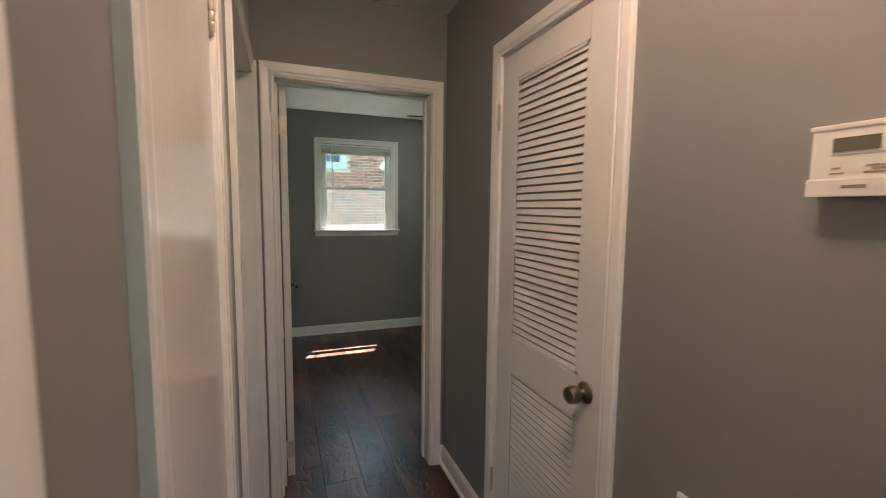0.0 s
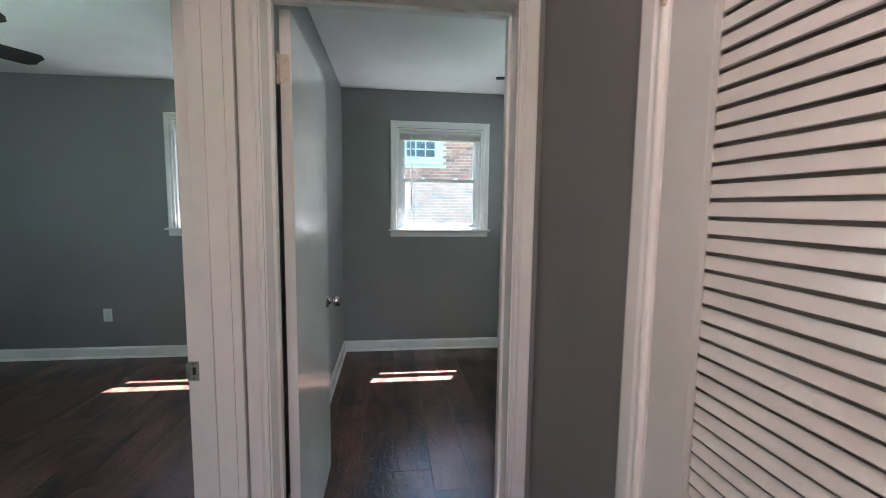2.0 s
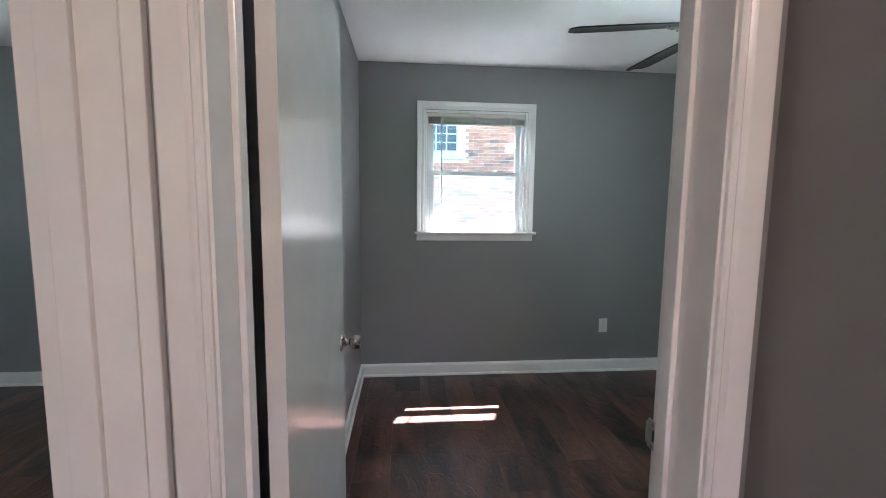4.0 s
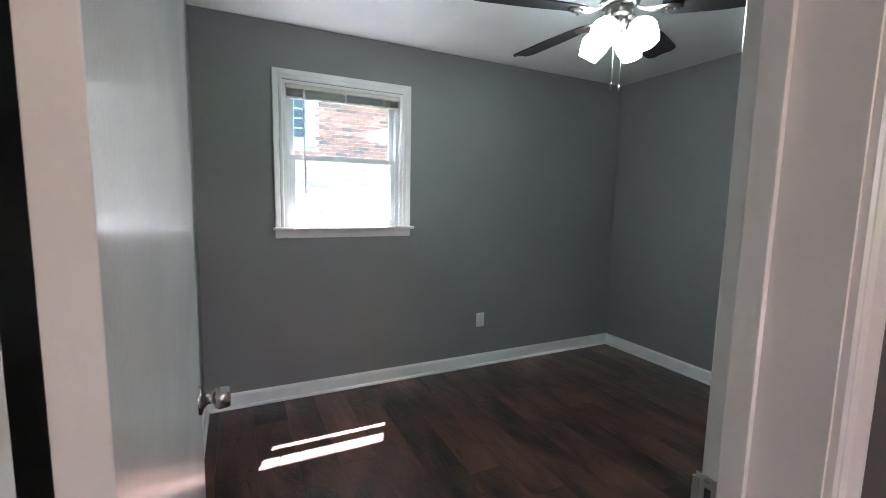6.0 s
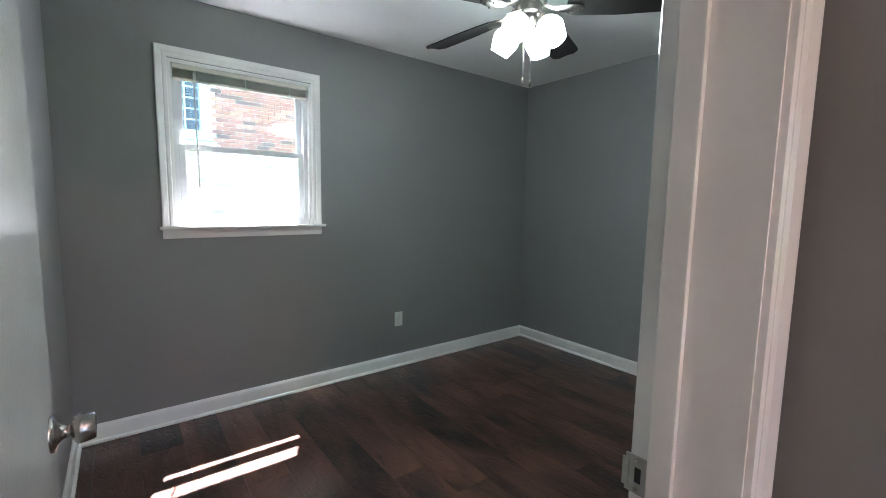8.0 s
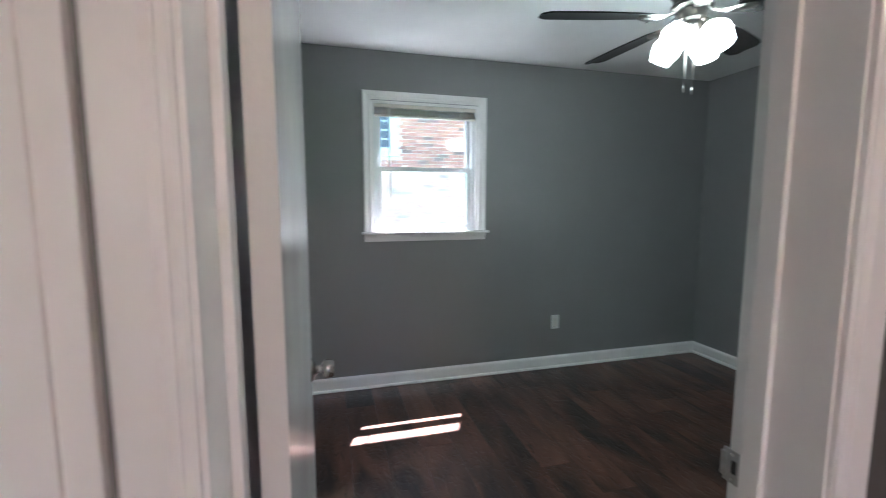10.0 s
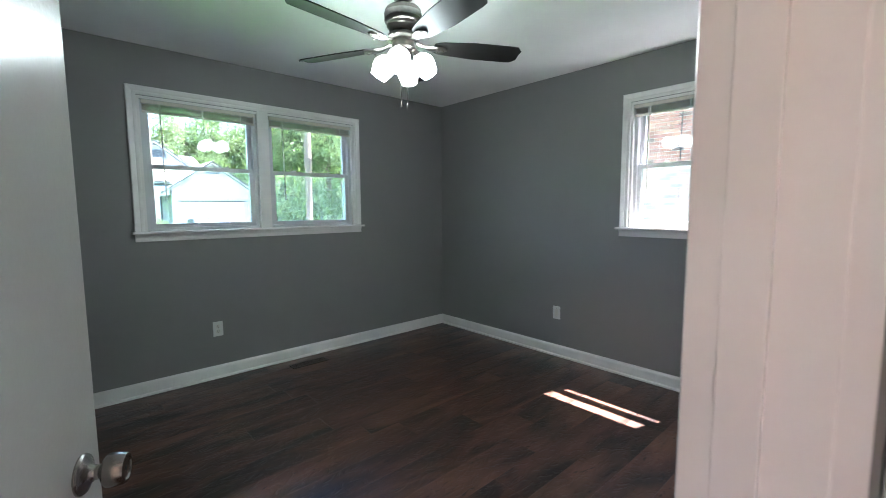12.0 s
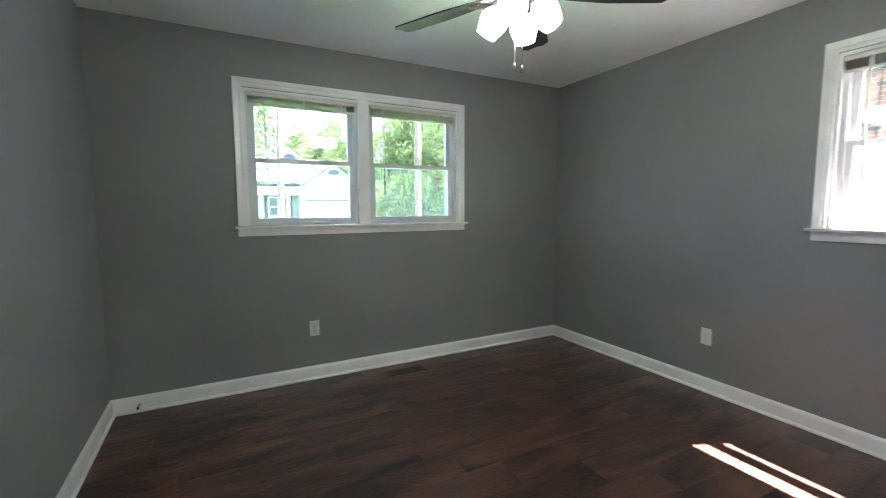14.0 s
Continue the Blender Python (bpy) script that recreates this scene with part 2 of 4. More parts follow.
def box(*size, bevel=0.0):
    return bx(bmesh.new(), *size, bevel=bevel)


def lathe(profile, m=None, seg=28):
    """Turned shape round local z from (radius, height) pairs."""
    bm = bmesh.new()
    m = m or Matrix.Identity(4)
    rings = []
    for r, z in profile:
        rings.append([bm.verts.new(m @ Vector((r * math.cos(2 * math.pi * i / seg), r * math.sin(2 * math.pi * i / seg), z)))
                      for i in range(seg)])
    for a, b in zip(rings, rings[1:]):
        for i in range(seg):
            bm.faces.new((a[i], a[(i + 1) % seg], b[(i + 1) % seg], b[i]))
    bm.faces.new(list(reversed(rings[0])))
    bm.faces.new(rings[-1])
    bmesh.ops.recalc_face_normals(bm, faces=bm.faces)
    return bm


def tube(points, radius, seg=8):
    """A round bar along a line of points."""
    bm = bmesh.new()
    rings = []
    for i, p in enumerate(points):
        a, b = Vector(points[max(i - 1, 0)]), Vector(points[min(i + 1, len(points) - 1)])
        q = (b - a).to_track_quat("Z", "Y")
        r = radius[i] if isinstance(radius, (list, tuple)) else radius
        rings.append([bm.verts.new(Vector(p) + q @ Vector((r * math.cos(2 * math.pi * k / seg), r * math.sin(2 * math.pi * k / seg), 0)))
                      for k in range(seg)])
    for a, b in zip(rings, rings[1:]):
        for k in range(seg):
            bm.faces.new((a[k], a[(k + 1) % seg], b[(k + 1) % seg], b[k]))
    bm.faces.new(list(reversed(rings[0])))
    bm.faces.new(rings[-1])
    bmesh.ops.recalc_face_normals(bm, faces=bm.faces)
    return bm


def strip(profile, p0, p1, uvec, nvec, mit0=0.0, mit1=0.0):
    """A moulding: profile (u, v) drawn from p0 to p1; the ends slant by mit times u."""
    bm = bmesh.new()
    p0, p1, uvec, nvec = Vector(p0), Vector(p1), Vector(uvec), Vector(nvec)
    d = (p1 - p0).normalized()
    a = [bm.verts.new(p0 + uvec * u + nvec * v - d * mit0 * u) for u, v in profile]
    b = [bm.verts.new(p1 + uvec * u + nvec * v + d * mit1 * u) for u, v in profile]
    n = len(profile)
    for i in range(n):
        bm.faces.new((a[i], a[(i + 1) % n], b[(i + 1) % n], b[i]))
    bm.faces.new(list(reversed(a)))
    bm.faces.new(b)
    bmesh.ops.recalc_face_normals(bm, faces=bm.faces)
    return bm


def mesh_of(name, bm, mat, smooth=False):
    me = bpy.data.meshes.new(name)
    bm.to_mesh(me)
    bm.free()
    me.materials.append(mat)
    if smooth:
        me.shade_smooth()
        me.set_sharp_from_angle(angle=radians(40))
    return me


def part(name, bm, mat, parent=None, label="", smooth=False):
    ob = new(name, mesh_of(name, bm, mat, smooth))
    ob.parent = parent
    if label:
        ob["label"] = label
    return ob


def share(name, me, parent, m=None):
    ob = new(name, me)
    ob.parent = parent
    if m is not None:
        ob.matrix_basis = m
    return ob


def thing(name, m, label, category, group="", kind=""):
    ob = new(name)
    ob.empty_display_size = 0.05
    ob.matrix_basis = m
    return tagged(ob, label, category, group, kind)


def solid(name, boxes, mat, label, category, kind="structure", bevel=0.0):
    bm = bmesh.new()
    for b in boxes:
        bx(bm, *b, bevel=bevel)
    return tagged(part(name, bm, mat), label, category, kind=kind)

# ---- the plan, in metres ----
CEIL_Z, HALL_Z = 2.478, 2.436
WEST, EAST, NORTH, SOUTH_A = -3.61, 3.51, 2.75, -0.925
OUT = 0.15
WIN_Z0, WIN_Z1 = 1.172, 2.135
HALF = 0.41
WIN_B, WIN_A = 0.930, -1.038
WIN_W = 0.7615
HEAD = 2.03
A0, A1 = -0.898, -0.020
B0, B1 = 0.098, 0.856
HALL_R = 0.94


def wall_x(x0, x1, y0, y1, z1, holes):
    """Boxes of a wall that runs along x, with holes (x0, x1, z0, z1)."""
    out, at = [], x0
    for a, b, za, zb in sorted(holes):
        out.append((at, a, y0, y1, 0, z1))
        if za > 0:
            out.append((a, b, y0, y1, 0, za))
        out.append((a, b, y0, y1, zb, z1))
        at = b
    out.append((at, x1, y0, y1, 0, z1))
    return out


def wall_y(x0, x1, y0, y1, z1, holes):
    return [(c, d, a, b, e, f) for a, b, c, d, e, f in wall_x(y0, y1, x0, x1, z1, holes)]


solid("wall_north", wall_x(WEST - OUT, EAST + OUT, NORTH, NORTH + OUT, CEIL_Z,
      [(WIN_B - HALF, WIN_B + HALF, WIN_Z0, WIN_Z1), (WIN_A - HALF, WIN_A + HALF, WIN_Z0, WIN_Z1)]),
      PAINT, "grey painted wall with two single windows", "wall")
solid("wall_west", wall_y(WEST - OUT, WEST, SOUTH_A - OUT, NORTH, CEIL_Z,
      [(WIN_W - 0.847, WIN_W + 0.847, WIN_Z0, WIN_Z1)]), PAINT, "grey painted wall with a double window", "wall")
solid("wall_east", [(EAST, EAST + OUT, -0.0, NORTH, 0, CEIL_Z)], PAINT, "grey painted bedroom wall without openings", "wall")
solid("wall_south_a", [(WEST, -0.12, SOUTH_A - 0.12, SOUTH_A, 0, CEIL_Z)], PAINT, "grey painted bedroom wall beside the door", "wall")
solid("wall_partition", [(-0.12, 0.015, 0.0, NORTH, 0, CEIL_Z)], PAINT, "grey painted wall between the two bedrooms", "wall")
solid("wall_south_b", wall_x(0.015, EAST, 0.0, 0.125, CEIL_Z, [(B0 - 0.018, B1 + 0.018, 0, HEAD + 0.018)]),
      PAINT, "grey painted wall with the end door", "wall")
solid("wall_hall_left", wall_y(-0.12, 0.0, -5.0, 0.0, CEIL_Z,
      [(A0 - 0.018, A1 + 0.018, 0, HEAD + 0.018), (-1.698, -1.222, 0, HEAD + 0.018), (-2.753, -1.957, 0, HEAD + 0.018)]),
      PAINT, "grey painted hall wall with three doors", "wall")
solid("wall_hall_right", wall_y(HALL_R, HALL_R + 0.12, -2.45, 0.0, CEIL_Z, [(-1.243, -0.597, 0, HEAD + 0.018)]),
      PAINT, "grey painted hall wall with a louvred closet door", "wall")
solid("wall_living_north", [(HALL_R + 0.12, 4.6, -2.45, -2.33, 0, CEIL_Z)], PAINT, "grey painted wall behind the hall", "wall")
solid("wall_living_east", wall_y(4.6, 4.75, -5.0, -2.33, CEIL_Z, [(-4.2, -3.2, 0.9, 2.0)]), PAINT, "grey painted wall with an opening to daylight", "wall")
solid("wall_living_south", wall_x(-0.12, 4.6, -5.12, -5.0, CEIL_Z, [(0.50, 0.92, 0.95, 2.05)]), PAINT, "grey painted end wall with a wide opening to daylight", "wall")
solid("closet_lining", [(HALL_R + 0.12, HALL_R + 0.9, -1.45, -1.4, 0, CEIL_Z), (HALL_R + 0.12, HALL_R + 0.9, -0.45, -0.4, 0, CEIL_Z),
      (HALL_R + 0.85, HALL_R + 0.9, -1.4, -0.45, 0, CEIL_Z)], PAINT, "plain closet lining behind the louvred door", "wall")
solid("ceiling_bedroom_a", [(WEST - OUT, -0.12, SOUTH_A - OUT, NORTH + OUT, CEIL_Z, CEIL_Z + 0.1)], CEIL, "white painted bedroom ceiling", "ceiling")
solid("ceiling_bedroom_b", [(-0.12, EAST + OUT, 0.0, NORTH + OUT, CEIL_Z, CEIL_Z + 0.1)], CEIL, "white painted bedroom ceiling", "ceiling")
solid("ceiling_hall", [(0.0, HALL_R, -2.45, 0.0, HALL_Z, HALL_Z + 0.13)], CEIL, "white painted hall ceiling", "ceiling")
solid("ceiling_living", [(-0.12, 4.75, -5.12, -2.45, CEIL_Z, CEIL_Z + 0.1)], CEIL, "white painted ceiling", "ceiling")
solid("roof_cover", [(WEST - 0.3, 5.0, -5.4, NORTH + 0.16, CEIL_Z + 0.14, CEIL_Z + 0.2)], ROOF, "plain roof deck over the rooms", "roof")

# ---- baseboards ----
BASE = [(0, 0), (0.013, 0), (0.013, 0.080), (0.011, 0.092), (0.006, 0.100), (0.003, 0.106), (0, 0.106)]
SHOE = [(0.0132, 0.003), (0.026, 0.003), (0.026, 0.008), (0.0245, 0.014), (0.0205, 0.019), (0.0132, 0.0215)]


def baseboard(p0, p1, inward, mit0=0, mit1=0):
    bm = strip([(u, v) for u, v in BASE], (*p0, 0), (*p1, 0), (*inward, 0), (0, 0, 1), mit0, mit1)
    board = tagged(part("baseboard", bm, TRIM), "white painted wooden baseboard along the wall", "baseboard", "baseboards", "structure")
    part("shoe_moulding", strip(SHOE, (*p0, 0), (*p1, 0), (*inward, 0), (0, 0, 1), mit0, mit1), TRIM, board)


baseboard((WEST, NORTH), (-0.12, NORTH), (0, -1), -1, -1)
baseboard((WEST, SOUTH_A), (WEST, NORTH), (1, 0), -1, -1)
baseboard((WEST, SOUTH_A), (-0.12, SOUTH_A), (0, 1), -1, -1)
baseboard((-0.12, 0.05), (-0.12, NORTH), (-1, 0), 0, -1)
baseboard((0.015, NORTH), (EAST, NORTH), (0, -1), -1, -1)
baseboard((0.015, 0.125), (0.015, NORTH), (1, 0), -1, -1)
baseboard((EAST, 0.125), (EAST, NORTH), (-1, 0), -1, -1)
baseboard((B1 + 0.064, 0.125), (EAST, 0.125), (0, 1), 0, -1)
baseboard((HALL_R, -0.535), (HALL_R, 0.0), (-1, 0), 0, -1)
baseboard((HALL_R, -2.45), (HALL_R, -1.29), (-1, 0), 0, 0)
baseboard((B1 + 0.064, 0.0), (HALL_R, 0.0), (0, -1), 0, -1)
baseboard((0.0, -1.175), (0.0, -0.965), (1, 0), 0, 0)
baseboard((0.0, -1.91), (0.0, -1.745), (1, 0), 0, 0)

# ---- door frames ----
CASING = [(0, 0), (0, 0.008), (0.004, 0.011), (0.010, 0.011), (0.013, 0.0085), (0.017, 0.0105), (0.021, 0.0135), (0.048, 0.016),
          (0.055, 0.016), (0.058, 0.013), (0.058, 0)]


def clipped(width):
    """The casing's profile, sawn down to a width."""
    p = [(u, v) for u, v in CASING[:-1] if u < width]
    return p + [(width, p[-1][1]), (width, 0)]


def door_frame(name, m, w, t, stop, label, clip_left=None, clip_right=None, strike=None, room_side=True):
    """A cased opening: local x across, y through the wall, z up. stop: (y0, y1) of the door stop."""
    f = thing(name, m, label, "door frame", kind="structure")
    part("jamb", box(-0.018, 0, 0, t, 0, HEAD), TRIM, f)
    part("jamb", box(w, w + 0.018, 0, t, 0, HEAD), TRIM, f)
    part("head_jamb", box(-0.018, w + 0.018, 0, t, HEAD, HEAD + 0.018), TRIM, f)
    part("stop", box(0, 0.011, *stop, 0, HEAD - 0.011, bevel=0.002), TRIM, f)
    part("stop", box(w - 0.011, w, *stop, 0, HEAD - 0.011, bevel=0.002), TRIM, f)
    part("head_stop", box(0.0, w, *stop, HEAD - 0.011, HEAD, bevel=0.002), TRIM, f)
    sides = [(0.0, -1)] + ([(t, 1)] if room_side else [])
    for y, n in sides:
        left = CASING
        right = CASING
        if n == -1 and clip_right:
            right = clipped(clip_right)
        if n == -1 and clip_left:
            left = clipped(clip_left)
        part("casing", strip(left, (-0.005, y, 0), (-0.005, y, HEAD + 0.005), (-1, 0, 0), (0, n, 0), 0, 1), TRIM, f)
        part("casing", strip(right, (w + 0.005, y, 0), (w + 0.005, y, HEAD + 0.005), (1, 0, 0), (0, n, 0), 0, 1), TRIM, f)
        part("head_casing", strip(CASING, (-0.005, y, HEAD + 0.005), (w + 0.005 , y, HEAD + 0.005), (0, 0, 1), (0, n, 0), 1,
                                  0 if (n == -1 and clip_right) else 1), TRIM, f)
    if strike:
        y0, y1, z = strike
        bm = bmesh.new()
        bx(bm, w - 0.0025, w + 0.001, y0, y1, z - 0.029, z - 0.012)
        bx(bm, w - 0.0025, w + 0.001, y0, y1, z + 0.012, z + 0.029)
        bx(bm, w - 0.0025, w + 0.001, y0, y0 + 0.009, z - 0.012, z + 0.012)
        bx(bm, w - 0.0025, w + 0.001, y1 - 0.014, y1, z - 0.012, z + 0.012)
        bx(bm, w - 0.0045, w - 0.001, y1 - 0.006, y1 + 0.004, z - 0.022, z + 0.022, bevel=0.001)
        plate = part("strike_plate", bm, STEEL, f, "dull steel strike plate")
        part("latch_hole", box(w - 0.0015, w + 0.0015, y0 + 0.009, y1 - 0.014, z - 0.012, z + 0.012), DARK, plate)
        for dz in (-0.022, 0.022):
            part("screw", lathe([(0.0035, 0), (0.003, 0.0012), (0.0008, 0.0014)], pose(w - 0.0025, (y0 + y1) / 2, z + dz, 0, -90, 0), 10), NICKEL, plate)
    return f


door_frame("door_frame_1", pose(0, A0, 0, 0, 0, 90), A1 - A0, 0.122, (0.052, 0.094),
           "white gloss painted door frame of the double-window bedroom", clip_right=0.001, strike=(0.097, 0.130, 0.91))
door_frame("door_frame_2", pose(B0, 0, 0), B1 - B0, 0.134, (0.078, 0.112),
           "white gloss painted door frame at the hall's end", strike=(0.114, 0.147, 0.955))
door_frame("door_frame_3", pose(HALL_R, -0.615, 0, 0, 0, -90), 0.61, 0.12, (0.040, 0.075), "white painted frame of the louvred closet door", room_side=False)
door_frame("door_frame_4", pose(0, -1.680, 0, 0, 0, 90), 0.440, 0.12, (0.040, 0.075), "white gloss painted frame of the narrow linen closet", room_side=False)
door_frame("door_frame_5", pose(0, -2.735, 0, 0, 0, 90), 0.76, 0.12, (0.075, 0.110), "white gloss painted frame of a closed hall door", room_side=False)

tagged(part("trim", box(0.0, 0.026, -0.0155, -0.0005, 0, HEAD + 0.06, bevel=0.002), TRIM), "white gloss corner strip between the two door frames", "trim", kind="structure")

# ---- doors ----
KNOB = [(0.0325, 0.0), (0.0325, 0.003), (0.0305, 0.006), (0.021, 0.010), (0.0150, 0.014), (0.0118, 0.019), (0.0115, 0.026), (0.0135, 0.029),
        (0.0205, 0.0315), (0.0255, 0.0355), (0.0268, 0.040), (0.0262, 0.050), (0.0243, 0.060), (0.0228, 0.0632), (0.0185, 0.0638), (0.0165, 0.0615), (0.004, 0.0610)]


def add_knob(door, x, z, y, out, mat):
    """A turned knob on the face at y, out = -1 or 1."""
    m = pose(x, y, z, 90 if out < 0 else -90)
    k = part("door_knob", lathe(KNOB, m, 32), mat, door, "round metal door knob", smooth=True)
    part("keyhole", lathe([(0.0035, 0.0605), (0.0035, 0.0618), (0.002, 0.062)], m, 10), DARK, k)


def add_hinge(door, z, x, y, mat, leaf=True, leaf_dir=1, leaf_axis="x"):
    bm = bmesh.new()
    for i in range(5):
        z0 = z - 0.044 + i * 0.0178
        sub = lathe([(0.0055, 0), (0.0060, 0.0008), (0.0060, 0.0160), (0.0055, 0.0168)], Matrix.Translation((x, y, z0)), 12)
        me = bpy.data.meshes.new("t")
        sub.to_mesh(me)
        sub.free()
        bm.from_mesh(me)
        bpy.data.meshes.remove(me)
    h = part("hinge", bm, mat, door, "painted butt hinge", smooth=True)
    part("hinge_pin", lathe([(0.004, -0.051), (0.004, 0.047), (0.0065, 0.049), (0.003, 0.053)], Matrix.Translation((x, y, z)), 10), mat, h, smooth=True)
    if leaf:
        part("hinge_leaf", box(x - 0.0015, x + 0.034, y - 0.0012, y + 0.0012, z - 0.044, z + 0.044) if leaf_axis == "x"
             else box(x - 0.0012, x + 0.0012, y - 0.034, y + 0.0015, z - 0.044, z + 0.044), mat, h)
        for dz, dx in ((-0.03, 0.012), (0.0, 0.024), (0.03, 0.012)):
            if leaf_axis == "x":
                part("screw", lathe([(0.0032, 0), (0.003, 0.0008), (0.001, 0.001)], pose(x + dx, y - 0.0012, z + dz, 90), 8), NICKEL, h)


def slab_door(name, m, w, label, knob_x, knob_z, sides, mat=DOORWHITE):
    """A flat slab: local x from the hinge edge, y its thickness, z up."""
    d = thing(name, m, label, "door", kind="structure")
    part("slab", box(0, w, 0, 0.035, 0.012, 2.022, bevel=0.0015), mat, d)
    for s in sides:
        add_knob(d, knob_x, knob_z, 0.0 if s < 0 else 0.035, s, NICKEL)
    part("latch_plate", box(w - 0.0005, w + 0.0012, 0.006, 0.029, knob_z - 0.028, knob_z + 0.028), STEEL, d)
    part("latch", box(w + 0.001, w + 0.009, 0.012, 0.023, knob_z - 0.007, knob_z + 0.007, bevel=0.002), STEEL, d)
    return d


# bedroom B door, open at a right angle: local x runs along +y
door_b = slab_door("door_2", pose(0.1505, 0.1435, 0, 0, 0, 90.3), 0.756, "white gloss slab door standing open beside the wall", 0.692, 0.925, (-1, 1))
for z in (0.16, 1.84):
    add_hinge(door_b, z, -0.004, 0.041, HINGE, leaf=False)
    part("hinge_leaf", box(-0.0022, -0.0004, 0.004, 0.038, z - 0.044, z + 0.044), HINGE, door_b)
    for dz, dy in ((-0.03, 0.014), (0.0, 0.009), (0.03, 0.014)):
        part("screw", lathe([(0.0034, 0), (0.003, 0.0008), (0.001, 0.001)], pose(-0.0022, dy, z + dz, 0, -90, 0), 8), STEEL, door_b)
# bedroom A door, open past sixty degrees into its room
door_a = slab_door("door_1", pose(-0.115, -0.860, 0, 0, 0, 90 + 66), 0.862, "white gloss slab door standing open into the bedroom", 0.80, 0.915, (-1, 1))
for z in (0.22, 1.03, 1.84):
    add_hinge(door_a, z, -0.004, 0.040, HINGE, leaf=False)
# linen closet door, closed; its hinges show on the hall side
door_c = slab_door("door_4", pose(0.0, -1.678, 0, 0, 0, 90), 0.436, "narrow white gloss slab door, closed, of the linen closet", 0.05, 0.93, (-1,))
for z in (0.25, 1.80):
    add_hinge(door_c, z, 0.438, -0.005, HINGE, leaf=False)
slab_door("door_5", pose(-0.035, -2.733, 0, 0, 0, 90), 0.756, "white gloss slab door, closed, in the hall wall", 0.69, 0.93, (-1,))

# louvred closet door: local x from its far edge towards the camera, y into the closet
LW = 0.606
louvre = thing("door_3", pose(HALL_R + 0.001, -0.617, 0, 0, 0, -90), "white painted louvred closet door, closed, with a bronze knob", "door", kind="structure")
PX0, PX1 = 0.103, 0.503
part("stile", box(0, PX0, 0, 0.035, 0.012, 2.022, bevel=0.0015), DOORWHITE, louvre)
part("stile", box(PX1, LW, 0, 0.035, 0.012, 2.022, bevel=0.0015), DOORWHITE, louvre)
for z0, z1 in ((0.012, 0.235), (0.815, 0.940), (1.925, 2.022)):
    part("rail", box(PX0, PX1, 0, 0.035, z0, z1), DOORWHITE, louvre)
BEAD = [(0, 0), (0.012, 0), (0.009, 0.004), (0.003, 0.007), (0, 0.007)]
for z0, z1, n in ((0.940, 1.925, 37), (0.235, 0.815, 22)):
    for x, u in ((PX0, 1), (PX1, -1)):
        part("bead", strip(BEAD, (x, 0.001, z0), (x, 0.001, z1), (u, 0, 0), (0, 1, 0)), DOORWHITE, louvre)
    for z, u in ((z0, 1), (z1, -1)):
        part("bead", strip(BEAD, (PX0, 0.001, z), (PX1, 0.001, z), (0, 0, u), (0, 1, 0)), DOORWHITE, louvre)
    pitch = (z1 - z0) / n
    tall, tilt = pitch * 0.80, -13
    bm = box(PX0, PX1, -0.003, 0.003, -tall / 2, tall / 2, bevel=0.0015)
    slat_mesh = mesh_of("slat", bm, DOORWHITE)
    for i in range(n):
        share("slat", slat_mesh, louvre, pose(0, 0.0085, z0 + (i + 0.5) * pitch, tilt + random.uniform(-1.5, 1.5), 0, 0))
add_knob(louvre, 0.545, 0.905, 0.0, -1, BRONZE)
part("latch_plate", box(LW - 0.0005, LW + 0.0012, -0.001, 0.024, 0.875, 0.935), BRONZE, louvre)
for z in (0.29, 1.80):
    add_hinge(louvre, z, -0.004, -0.013, HINGE, leaf=False)
# added sheet behind the slats; its colour imitates the shade in the gaps
part("backing", box(PX0 + 0.001, PX1 - 0.001, 0.0165, 0.030, 0.236, 1.924), GAPSHADE, louvre, "added brown sheet that stands for the shade between the slats")

# ---- windows ----
WCASE = [(0, 0), (0, 0.010), (0.005, 0.013), (0.018, 0.013), (0.024, 0.011), (0.030, 0.015), (0.050, 0.020), (0.057, 0.020), (0.060, 0.016), (0.060, 0)]


def pane(bm_or, mat, parent, name="pane"):
    ob = part(name, bm_or, mat, parent)
    ob.visible_shadow = False
    return ob


